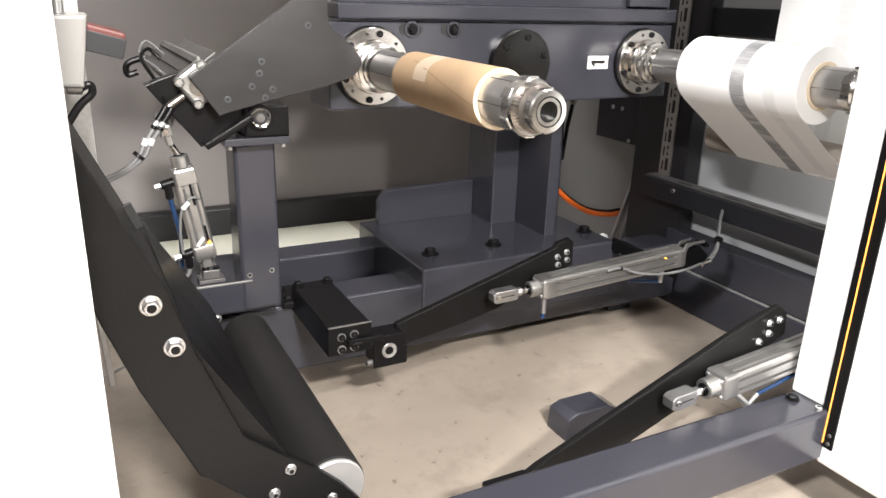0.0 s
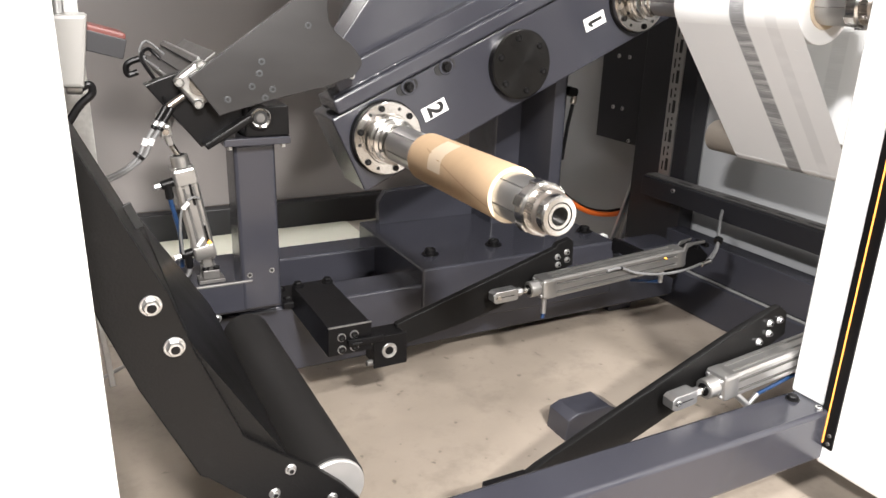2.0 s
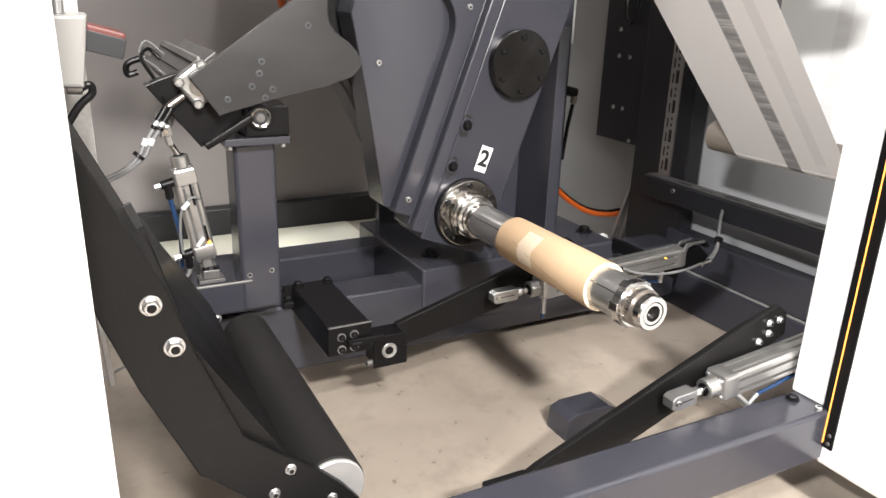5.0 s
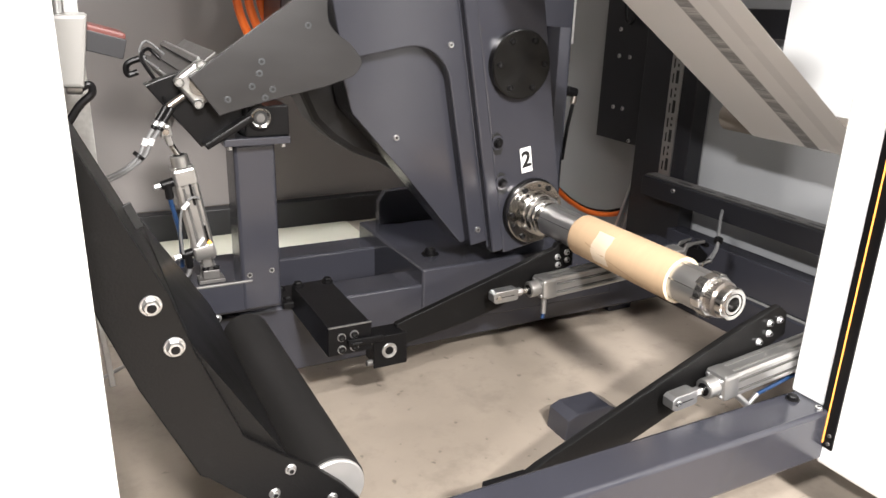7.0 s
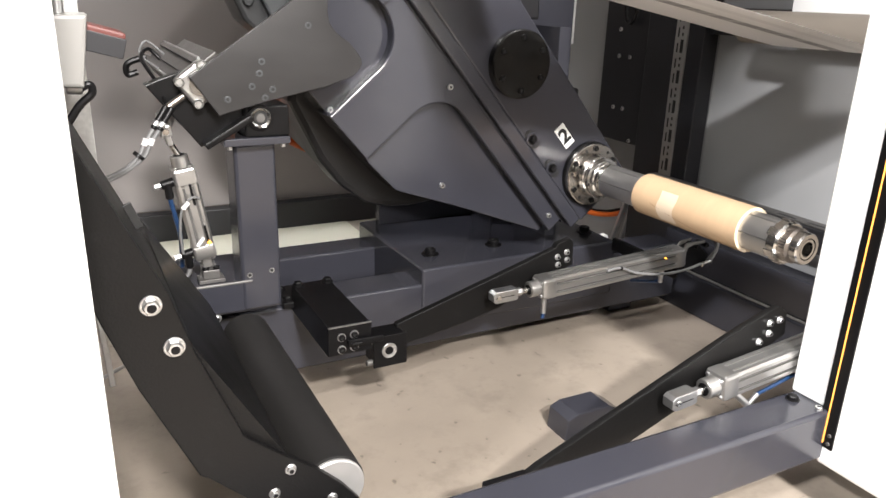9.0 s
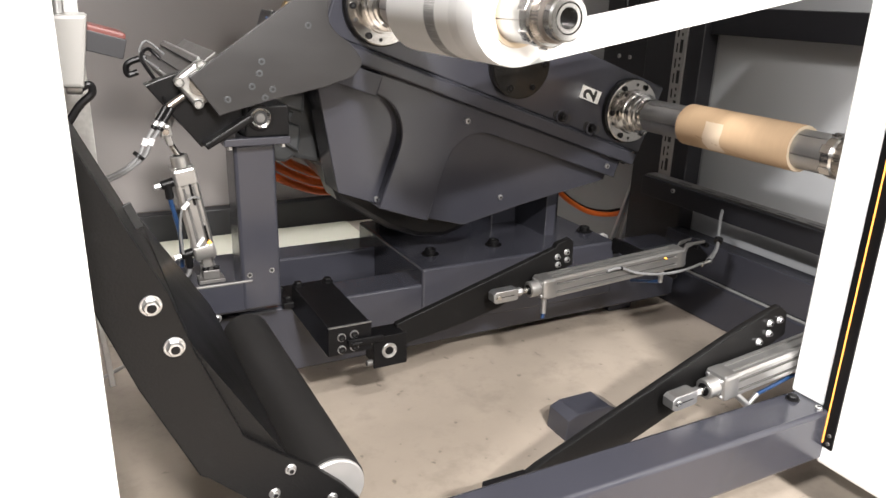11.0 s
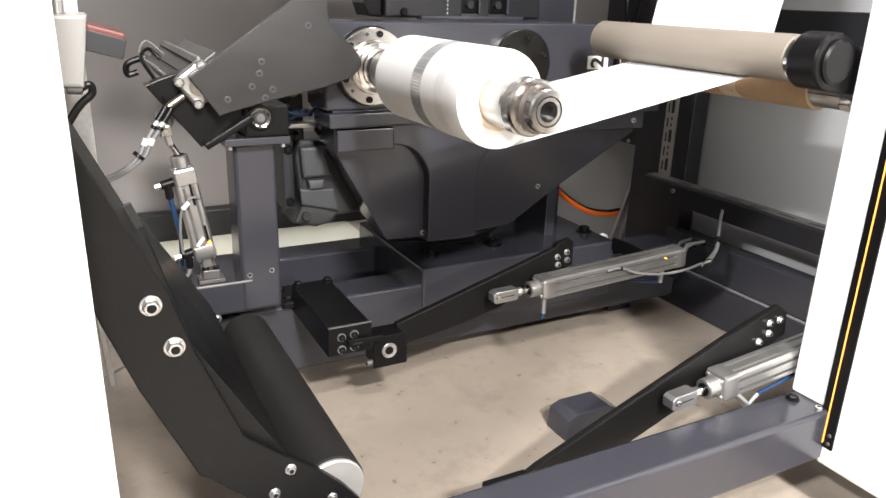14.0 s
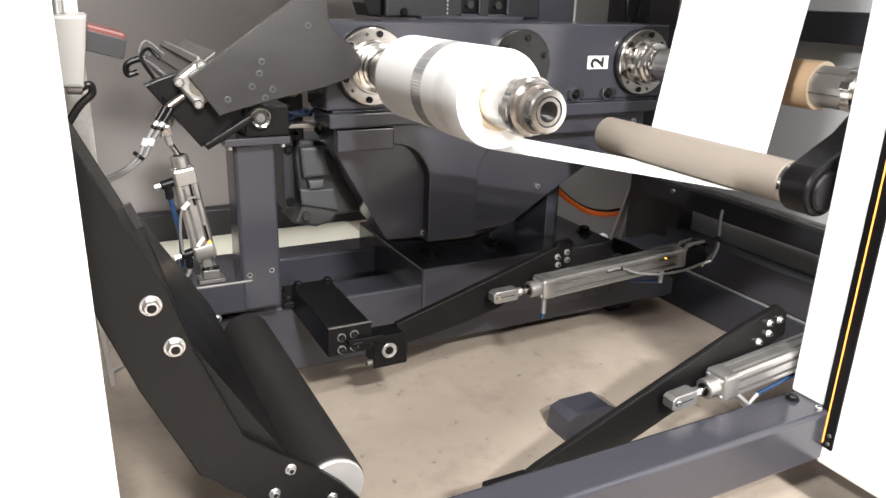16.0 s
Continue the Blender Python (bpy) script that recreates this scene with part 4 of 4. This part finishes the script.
# ---------------------------------------------------------------- post with nip arm
postt = thing("arm_post", (-0.58, 0.01, -0.5), "anthracite square post on a welded foot bracket", "machine post")
part("tube", box(-0.620, -0.543, -0.030, 0.050, -0.462, -0.132, 0.007), PAINT, postt)
part("foot_plate", box(-0.748, -0.543, -0.028, 0.105, -0.462, -0.400, 0.004), PAINT, postt)
part("spacer", box(-0.735, -0.56, 0.050, 0.100, -0.4995, -0.462, 0.002), PAINT, postt)
part("cap_plate", box(-0.640, -0.519, -0.052, 0.070, -0.132, -0.118, 0.002), PAINT, postt)
for x in (-0.628, -0.531):
    part("cap_nut", rod((x, -0.040, -0.1325), (x, -0.040, -0.139), 0.0045, 6), ZINC, postt)
for x, z in ((-0.604, -0.388), (-0.561, -0.384)):
    part("tapped_hole", lathe((x, -0.0300, z), (x, -0.0306, z), [(0, 0.0052), (0.0006, 0.0050), (0.0004, 0.0036)], 20), ZINC, postt)
    part("hole_shadow", rod((x, -0.0301, z), (x, -0.0309, z), 0.0032, 20), INK_AND_HOLE, postt)
part("weld_bead", rod((-0.74, -0.029, -0.400), (-0.60, -0.029, -0.400), 0.0028, 8), DULLALU, postt)

bearing = thing("pivot_bearing", (-0.57, 0.0, -0.118), "black pillow block bearing on the post", "bearing")
part("housing", box(-0.600, -0.519, -0.046, 0.050, -0.1178, -0.062, 0.003), BLACK, bearing)
part("seal_ring", lathe((-0.573, -0.046, -0.082), (-0.573, -0.050, -0.082), [(0, 0.024), (0.003, 0.024), (0.004, 0.022)], 40), BLACK, bearing)
part("race", lathe((-0.573, -0.050, -0.082), (-0.573, -0.055, -0.082), [(0, 0.0185), (0.004, 0.0185), (0.005, 0.017), (0.003, 0.0125), (0.003, 0.010)], 40), CHROME, bearing, "bright bearing race")
part("shaft_end", rod((-0.573, -0.046, -0.082), (-0.573, -0.0545, -0.082), 0.0085, 24, 0.001), DULLALU, bearing)
part("race_gap", lathe((-0.573, -0.0535, -0.082), (-0.573, -0.0545, -0.082), [(0, 0.0125), (0.001, 0.0125), (0.001, 0.0088)], 36, caps=False), INK_AND_HOLE, bearing)

nip = thing("nip_unit", (-0.573, 0.0, -0.082), "burnished dark steel nip plate on a bearing", "nip unit")
outline = [(-0.648, -0.0725), (-0.693, -0.006), (-0.597, 0.0595), (-0.510, 0.1205), (-0.447, 0.166), (-0.4485, 0.10)]
outline += [(-0.446, 0.084), (-0.436, 0.069), (-0.422, 0.058), (-0.408, 0.049), (-0.396, 0.035), (-0.386, 0.021), (-0.385, 0.010), (-0.391, 0.0), (-0.404, -0.012), (-0.454, -0.028), (-0.560, -0.050)]
part("front_plate", prism(outline, -0.070, -0.058, 0.0015), GUNMETAL, nip)
for x, z in ((-0.589, -0.024), (-0.575, -0.002), (-0.567, -0.014 - 0.03), (-0.553, -0.030), (-0.632, -0.045), (-0.485, 0.079), (-0.570, 0.018)):
    bolt(nip, (x, -0.070, z), FLUSH)
part("lever_block", prism([(-0.760, -0.022), (-0.675, -0.133), (-0.663, -0.126), (-0.585, -0.088), (-0.560, -0.055), (-0.62, -0.03), (-0.70, 0.0)], -0.030, 0.0, 0.002), BLACK, nip, "black lever block")
part("lever_foot", bar((-0.672, -0.045, -0.128), (-0.588, -0.045, -0.080), 0.012, 0.03, 0.002), BLACK, nip)
part("hook", prism([(-0.742, -0.078), (-0.716, -0.062), (-0.706, -0.075), (-0.72, -0.11), (-0.736, -0.11)], 0.012, 0.030, 0.002), DULLALU, nip)

# compact cylinder of the nip arm, lying along the machine's depth
head = thing("nip_cylinder", (-0.674, 0.06, -0.06), "dusty grey compact pneumatic cylinder on the nip arm", "pneumatic cylinder", "pneumatic cylinders")
UPD = Vector((0.032, 0, -0.042)).normalized()
part("barrel", profile_bar((-0.674, -0.028, -0.020), (-0.674, 0.400, -0.020), slotted_section(0.062), UPD), DUSTY, head)
part("guide_block", bar((-0.640, 0.02, 0.004), (-0.640, 0.36, 0.004), 0.045, 0.030, 0.003, UPD), DUSTY, head)
capf = part("front_cap", bar((-0.674, -0.052, -0.020), (-0.674, -0.028, -0.020), 0.062, 0.062, 0.006, UPD), ALU, head, "bright front cap")
across = UPD.cross(Vector((0, 1, 0)))
for i in (-1, 1):
    for j in (-1, 1):
        o = Vector((-0.674, -0.052, -0.020)) + (UPD * i + across * j) * 0.0235
        part("cap_boss", lathe(o, o + Vector((0, -0.006, 0)), [(0, 0.0085), (0.005, 0.0085), (0.006, 0.0075), (0.002, 0.005)], 20), ALU, capf)
        part("tie_rod", rod(o + Vector((0, 0.024, 0)) + (UPD * i + across * j) * 0.006, o + Vector((0, 0.44, 0)) + (UPD * i + across * j) * 0.006, 0.0028, 10), ZINC, head)
part("gland", lathe((-0.674, -0.052, -0.020), (-0.674, -0.0585, -0.020), [(0, 0.018), (0.0065, 0.018), (0.0065, 0.012)], 32), CHROME, head)
part("fitting", rod((-0.700, -0.040, -0.040), (-0.728, -0.044, -0.058), 0.0062, 16, 0.001), BRONZED, head, "dull brass hose fitting")
part("hose", hose([(-0.728, -0.044, -0.058), (-0.738, 0.0, -0.020), (-0.752, 0.06, 0.015), (-0.735, 0.10, 0.028), (-0.716, 0.10, 0.01)], 0.0034), BLACK, head, "black air hose")
part("cable", hose([(-0.73, 0.02, 0.0), (-0.752, 0.08, 0.02), (-0.735, 0.12, 0.04), (-0.712, 0.08, 0.02)], 0.0022), CABLE, head)
part("plug", hose([(-0.735, 0.15, 0.01), (-0.768, 0.15, -0.002), (-0.770, 0.15, -0.022), (-0.752, 0.15, -0.018)], 0.006), BLACK, head)

cables = thing("cable_pair", (-0.78, -0.1, -0.15), "grey cables and black plugs hanging in a loop", "cables")
for k in (0, 1):
    o = k * 0.009
    part("plug", rod((-0.735 + o, -0.085, -0.050 - o * 0.3), (-0.760 + o, -0.095, -0.085 - o * 0.3), 0.0055, 14, 0.002), BLACK, cables, "black cable plug")
    part("union", rod((-0.752 + o, -0.092, -0.073 - o * 0.3), (-0.757 + o, -0.094, -0.080 - o * 0.3), 0.0063, 14, 0.001), ZINC, cables)
    part("cable", hose([(-0.760 + o, -0.095, -0.085 - o * 0.3), (-0.776 + o, -0.1, -0.108), (-0.788 + o, -0.105, -0.128), (-0.812, -0.11, -0.146 - o * 0.5), (-0.850, -0.12, -0.158 - o * 0.5), (-0.89, -0.13, -0.16 - o * 0.5)], 0.0036), CABLE, cables)
    part("marker", rod((-0.772 + o, -0.099, -0.100), (-0.777 + o, -0.101, -0.110), 0.005, 10), LABEL, cables, "white cable marker")
part("cable_tie", rod((-0.785, -0.104, -0.124), (-0.789, -0.105, -0.128), 0.0098, 12), BLACK, cables)

# upright cylinder that lifts the nip arm
lift, d, s, u = air_cylinder("air_cylinder", (-0.69, 0.0, -0.40), "upright silver pneumatic cylinder under the nip arm", (-0.7085, 0.0, -0.172), (-0.680, 0.0, -0.348), (-0.7265, 0.0, -0.122), 0.040, (0, -1, 0), clevis=False)
part("rod_end", bar((-0.7235, 0.0, -0.132), (-0.729, 0.0, -0.113), 0.011, 0.012, 0.002), ZINC, lift)
part("rod_eye", bar((-0.729, 0.0, -0.116), (-0.732, 0.0, -0.095), 0.020, 0.017, 0.003), ZINC, lift, "zinc-plated rod eye")
part("eye_pin", rod((-0.7305, -0.012, -0.106), (-0.7305, 0.012, -0.106), 0.0058, 16, 0.001), STEEL, lift)
part("rear_eye", bar((-0.680, 0.0, -0.346), (-0.676, 0.0, -0.370), 0.018, 0.012, 0.003), ALU, lift)
part("foot_clevis", prism([(-0.690, -0.352), (-0.665, -0.356), (-0.655, -0.386), (-0.652, -0.399), (-0.695, -0.399), (-0.688, -0.380)], 0.004, 0.012, 0.001), DULLALU, lift)
part("foot_plate", box(-0.696, -0.648, -0.016, 0.020, -0.3995, -0.392, 0.001), DULLALU, lift, "worn steel foot plate")
part("foot_block", box(-0.688, -0.656, -0.012, 0.012, -0.392, -0.374, 0.002), DULLALU, lift)
for x in (-0.682, -0.662):
    bolt(lift, (x, -0.006, -0.374), SOCKET_DARK, UPWARD)
for (x, z), k in (((-0.724, -0.196), 0), ((-0.700, -0.333), 1)):
    part("elbow", rod((x + 0.012, -0.006, z + 0.002), (x - 0.024, -0.010, z - 0.006), 0.0085, 18, 0.002), BLACK, lift, "black elbow fitting")
    part("elbow_leg", rod((x - 0.012, -0.009, z - 0.004), (x - 0.010, -0.009, z - 0.032), 0.0075, 18, 0.002), BLACK, lift)
    part("elbow_screw", rod((x - 0.024, -0.010, z - 0.006), (x - 0.036, -0.011, z - 0.008), 0.0055, 6, 0.001), ZINC, lift)
part("hose", hose([(-0.734, -0.009, -0.228), (-0.728, -0.009, -0.262), (-0.722, -0.005, -0.30), (-0.720, 0.02, -0.37)], 0.0042), BLUE, lift, "blue air hose")
part("hose", hose([(-0.710, -0.009, -0.365), (-0.716, -0.008, -0.380), (-0.735, 0.0, -0.388), (-0.76, 0.01, -0.38)], 0.0042), CABLE, lift)
part("sensor_cable", hose([(-0.685, -0.024, -0.228), (-0.700, -0.030, -0.224), (-0.718, -0.030, -0.245), (-0.724, -0.028, -0.285), (-0.722, -0.024, -0.33)], 0.0025), CABLE, lift, "thin grey sensor cable")
part("marker", rod((-0.706, -0.031, -0.231), (-0.716, -0.031, -0.243), 0.0042, 10), LABEL, lift)
part("marker", rod((-0.684, -0.026, -0.303), (-0.696, -0.028, -0.318), 0.0036, 10), LABEL, lift)
part("sensor", bar((-0.700, -0.0225, -0.20), (-0.6935, -0.0225, -0.240), 0.004, 0.004, 0.0006, (0, -1, 0)), BLACK, lift)
part("sensor", bar((-0.680, -0.0225, -0.280), (-0.675, -0.0225, -0.310), 0.004, 0.004, 0.0006, (0, -1, 0)), BLACK, lift)
part("sensor_led", rod((-0.6735, -0.0215, -0.3145), (-0.6735, -0.0255, -0.3145), 0.003, 10), LED, lift, "amber sensor light")

# ---------------------------------------------------------------- swung-out rider arm with its black roller
rider = thing("rider_carriage", (-0.75, -0.35, -0.52), "matt black folded rider carriage with two zinc nuts", "rider carriage")
edge = [(-0.905, 0.10), (-0.883, 0.030), (-0.8555, -0.036)]
face = [(-0.915, 0.06), (-0.879, -0.020), (-0.8130, -0.170), (-0.7930, -0.239), (-0.7500, -0.349), (-0.7490, -0.354), (-0.7440, -0.360), (-0.7030, -0.395), (-0.664, -0.425), (-0.627, -0.462), (-0.604, -0.492), (-0.600, -0.510), (-0.615, -0.525), (-0.692, -0.5), (-0.79, -0.402), (-0.80, -0.395), (-0.854, -0.270), (-0.8815, -0.190), (-0.915, -0.08)]
part("front_plate", prism(face, -0.622, -0.610, 0.0015), ARMBLACK, rider)
part("fold", prism([(-0.915, 0.062), (-0.879, -0.019), (-0.8130, -0.169), (-0.7930, -0.238), (-0.7495, -0.349), (-0.7560, -0.351), (-0.7990, -0.240), (-0.8190, -0.171), (-0.885, -0.021), (-0.92, 0.06)], -0.6105, -0.44, 0.001), ARMBLACK, rider)
part("cross_plate", prism([(-0.793, -0.236), (-0.692, -0.410), (-0.690, -0.424), (-0.715, -0.440), (-0.750, -0.385), (-0.800, -0.242)], -0.6095, -0.095, 0.001), ARMBLACK, rider)
part("rear_plate", prism([(-0.86, -0.12), (-0.80, -0.335), (-0.694, -0.420), (-0.679, -0.436), (-0.669, -0.482), (-0.62, -0.53), (-0.70, -0.50), (-0.86, -0.25)], -0.095, -0.083, 0.001), ARMBLACK, rider)
for x, z in ((-0.833, -0.1755), (-0.814, -0.2265)):
    bolt(rider, (x, -0.622, z), HEX_ZINC)
for x, z in ((-0.695, -0.417), (-0.716, -0.4455), (-0.643, -0.4755)):
    bolt(rider, (x, -0.622, z), HEX_SMALL)
bolt(rider, (-0.684, -0.112, -0.431), HEX_SMALL)
part("slot", bar((-0.838, -0.50, -0.098), (-0.826, -0.50, -0.128), 0.010, 0.003, 0.001), INK_AND_HOLE, rider)
rr = thing("rider_roller", (-0.634, -0.35, -0.52), "matt black rubber rider roller with bright shaft ends", "roller")
part("sleeve", lathe((-0.634, -0.105, -0.477), (-0.634, -0.600, -0.477), [(0, 0.0415), (0.003, 0.044), (0.492, 0.044), (0.495, 0.0425)], 64), RUBBER, rr)
part("end_disc", lathe((-0.634, -0.600, -0.477), (-0.634, -0.606, -0.477), [(0, 0.042), (0.004, 0.042), (0.006, 0.040)], 56), ENDDISC, rr, "bright turned end disc")
part("journal", rod((-0.634, -0.06, -0.477), (-0.634, -0.609, -0.477), 0.012, 24), STEEL, rr)

# ---------------------------------------------------------------- sensor head and upright behind the left panel
upright = thing("galvanised_upright", (-0.92, -0.28, -0.28), "mottled galvanised steel upright strip", "upright")
part("strip", box(-1.0, -0.855, -0.300, -0.296, -0.30, 1.0, 0.001), GALV, upright)
part("tie_bar", box(-1.0, -0.96, -0.80, -0.30, -0.28, -0.24, 0.001), PAINT, upright)
sens = thing("sensor_head", (-0.87, -0.45, 0.03), "light grey sensor head with dark red reflector block", "sensor")
part("housing", prism([(-0.900, 0.105), (-0.853, 0.106), (-0.8645, 0.030), (-0.895, 0.031)], -0.48, -0.40, 0.004), CREAM, sens)
part("reflector", bar((-0.866, -0.42, 0.085), (-0.818, -0.42, 0.072), 0.028, 0.075, 0.003), RED, sens, "dull red reflector")
part("reflector_face", bar((-0.866, -0.460, 0.0815), (-0.818, -0.460, 0.0685), 0.022, 0.006, 0.001), DARKSHEET, sens)
part("stem", rod((-0.880, -0.44, 0.106), (-0.880, -0.44, 0.6), 0.006, 16), ZINC, sens)
part("gland", rod((-0.882, -0.45, 0.027), (-0.866, -0.45, 0.026), 0.007, 14, 0.001), ZINC, sens)
part("cable", hose([(-0.868, -0.45, 0.026), (-0.858, -0.45, 0.030), (-0.857, -0.45, 0.020), (-0.872, -0.45, 0.006), (-0.89, -0.45, -0.02)], 0.0045), BLACK, sens)

# ---------------------------------------------------------------- right-hand column, rails, strut and cables
colm = thing("corner_column", (0.71, 0.24, -0.7), "dark corner column with a slotted cable strip", "machine column")
part("column", box(0.682, 0.738, 0.140, 0.360, -0.70, 1.1, 0.003), DARKSHEET, colm)
strip = part("slotted_strip", box(0.676, 0.6825, 0.196, 0.240, -0.358, 1.1, 0.0008), ALU, colm, "slotted aluminium strip")
for k in range(18):
    z = -0.335 + 0.042 * k
    part("slot", box(0.6755, 0.677, 0.225, 0.230, z, z + 0.026, 0.0), INK_AND_HOLE, strip)
    if k % 2 == 0:
        part("slot", box(0.6755, 0.677, 0.206, 0.217, z, z + 0.036, 0.0), INK_AND_HOLE, strip)
    else:
        part("slot", box(0.6755, 0.677, 0.209, 0.215, z + 0.004, z + 0.012, 0.0), INK_AND_HOLE, strip)
        part("slot", box(0.6755, 0.677, 0.209, 0.215, z + 0.022, z + 0.030, 0.0), INK_AND_HOLE, strip)
blk = thing("black_cover_plate", (0.72, 0.48, -0.3), "black screwed cover plate on the side guard", "cover plate")
part("plate", box(0.700, 0.738, 0.365, 0.575, -0.295, 0.9, 0.003), DARKSHEET, blk)
for y, z in ((0.50, -0.19), (0.455, -0.19), (0.495, -0.03), (0.445, -0.03), (0.50, 0.05), (0.41, -0.285)):
    bolt(blk, (0.700, y, z), SOCKET_ZINC, 0, -90)
part("cable", hose([(0.69, 0.42, 0.3), (0.685, 0.42, 0.12), (0.68, 0.44, 0.07), (0.685, 0.47, 0.12), (0.69, 0.47, 0.3)], 0.006), BLACK, blk, "black cable loop")
rail = thing("side_rail", (0.63, -0.1, -0.4), "dark slotted steel rail along the side guard", "rail")
part("bar", box(0.625, 0.665, -0.655, 0.25, -0.408, -0.353, 0.002), DARKSHEET, rail)
part("lip", box(0.640, 0.678, -0.655, 0.25, -0.3525, -0.349, 0.0005), DULLALU, rail)
for k in range(9):
    part("slot", box(0.648, 0.656, -0.60 + 0.085 * k, -0.55 + 0.085 * k, -0.3492, -0.3485, 0.0), INK_AND_HOLE, rail)
part("support", box(0.6655, 0.6815, 0.15, 0.24, -0.40, -0.356, 0.002), DARKSHEET, rail)
bolt(rail, (0.625, 0.118, -0.370), SOCKET_ZINC, 0, -90)
upper = solid("upper_rail", box(0.700, 0.738, -0.655, 0.138, 0.056, 0.126, 0.003), DARKSHEET, "dark steel rail along the side guard", "rail")
for a, b in (((0.718, 0.38, -0.394), (0.640, 0.38, -0.62)), ((0.728, 0.37, -0.41), (0.672, 0.37, -0.62))):
    st = solid("strut", bar(a, b, 0.014, 0.010, 0.001, (0, 1, 0)), ZINC, "bright steel strut leaning on the corner column", "strut", "steel struts")
plugs = thing("cable_plugs", (0.70, 0.34, -0.44), "small red and black plugs beside the struts", "plugs")
for x, z in ((0.712, -0.43), (0.700, -0.50)):
    part("plug", rod((x, 0.352, z), (x - 0.012, 0.342, z - 0.014), 0.008, 12, 0.002), RED, plugs)
orange = thing("orange_cable", (0.75, 0.72, -0.64), "orange motor cable sagging behind the stand", "cable")
part("sheath", hose([(0.40, 0.47, -0.36), (0.447, 0.46, -0.408), (0.508, 0.46, -0.465), (0.57, 0.46, -0.505), (0.628, 0.46, -0.529), (0.69, 0.45, -0.538), (0.738, 0.44, -0.532)], 0.0085), ORANGE, orange)
part("sheath", hose([(0.40, 0.48, -0.345), (0.450, 0.48, -0.398), (0.512, 0.48, -0.455), (0.574, 0.48, -0.498), (0.632, 0.48, -0.524), (0.69, 0.47, -0.534), (0.738, 0.46, -0.530)], 0.007), BLACK, orange, "black cable")

solid("white_cap", lathe((0.55, 0.31, -0.585), (0.55, 0.31, -0.545), [(0, 0.018), (0.024, 0.018), (0.034, 0.014), (0.040, 0.004)], 24), LABEL, "small white plastic cap behind the stand", "cap")
pinrod = thing("drain_tube", (-0.86, 0.0, -0.56), "thin bright bent steel tube beside the side rail", "tube")
part("tube", hose([(-0.90, 0.0, -0.575), (-0.875, 0.0, -0.561), (-0.838, 0.0, -0.545), (-0.832, 0.0, -0.541)], 0.0035), ZINC, pinrod)
part("strip", bar((-0.876, -0.05, -0.42), (-0.868, -0.05, -0.56), 0.010, 0.004, 0.001), ALU, pinrod)


# ---------------------------------------------------------------- motion of the turret, core, roll, arm and web
TURN = [(0.0, 0.0), (0.3, 0.0), (0.5, 0.8), (0.7, 3.9), (1.0, 9.0), (1.5, 16.9), (2.0, 24.6), (4.0, 55.0), (6.5, 92.7), (9.0, 130.4), (11.5, 168.0), (12.0, 175.9), (12.2, 178.4), (12.4, 179.8), (12.6, 180.0), (16.0, 180.0)]
SWING = [(0.0, -45.0), (6.25, -45.0), (6.5, -42.0), (7.0, -29.5), (16.0, 217.5)]

# the chuck of the full roll runs up to speed
RUN = [(0.0, 0.0), (12.4, 0.0), (13.0, 200.0), (16.0, 2300.0)]

# the slack cables run ahead of the turret towards the end of its turn
SLACK = [(0.0, 0.0), (11.3, 0.0), (12.0, 46.0), (16.0, 46.0)]


def at(rows, t):
    return float(np.interp(t, [r[0] for r in rows], [r[1] for r in rows]))


def about_y(x, z, degrees):
    """A pose turned in the plane of the drawing, so that +x swings towards +z."""
    return pose(x, 0, z + AX, 0, -degrees, 0)


def motions():
    times = [round(0.1 * k, 2) for k in range(161)]
    rows = {ob.name: [] for ob in (turret, chuck_1, chuck_2, core, roll, swing, lead_loop, riser, wrap_a, wrap_b, *spans)}
    for t in times:
        th, ph = at(TURN, t), at(SWING, t)
        spin = 0.42 * th
        rows[turret.name].append((t, about_y(0, 0, th)))
        rows[lead_loop.name].append((t, about_y(0, 0, th + at(SLACK, t))))
        for ch, sx in ((chuck_1, 1), (chuck_2, -1)):
            rows[ch.name].append((t, pose(sx * RA, 0, 0, 0, th - spin - (at(RUN, t) if sx > 0 else 0.0), 0)))
        c, s = math.cos(radians(th)), math.sin(radians(th))
        rows[core.name].append((t, about_y(-RA * c, -RA * s, spin)))
        rows[roll.name].append((t, about_y(RA * c, RA * s, spin)))
        rows[swing.name].append((t, about_y(PX, PZ, ph)))
        q = Vector((PX + SR * math.cos(radians(ph)), PZ + SR * math.sin(radians(ph))))
        centre = Vector((RA * c, RA * s))
        d = (centre - q).length
        u = (centre - q) / d
        n = Vector((-u.y, u.x))
        k = (RR - RO) / d
        m = n * math.sqrt(1 - k * k) - u * k
        p1, p2 = centre + m * (RR + 0.0005), q + m * (RO + 0.001)
        run = (p1 - p2).length
        w = (p1 - p2) / run
        slope = math.degrees(math.atan2(w.y, w.x))
        for i, ob in enumerate(spans):
            o = p2 + w * (run - WL) * i / 3
            rows[ob.name].append((t, pose(o.x, 0, o.y + AX, 0, -slope, 0)))
        top = Vector((0.56, 2.2))
        e = (top - q).normalized()
        o = q + Vector((e.y, -e.x)) * (RO + 0.0006)
        rows[riser.name].append((t, pose(o.x, 0, o.y + AX, 0, -math.degrees(math.atan2(e.y, e.x)), 0)))
        rows[wrap_a.name].append((t, pose(q.x, 0, q.y + AX)))
        rows[wrap_b.name].append((t, about_y(q.x, q.y, math.degrees(math.atan2(m.y, m.x)))))
    for ob in (turret, chuck_1, chuck_2, core, roll, swing, lead_loop, riser, wrap_a, wrap_b, *spans):
        walk(ob, rows[ob.name])


motions()
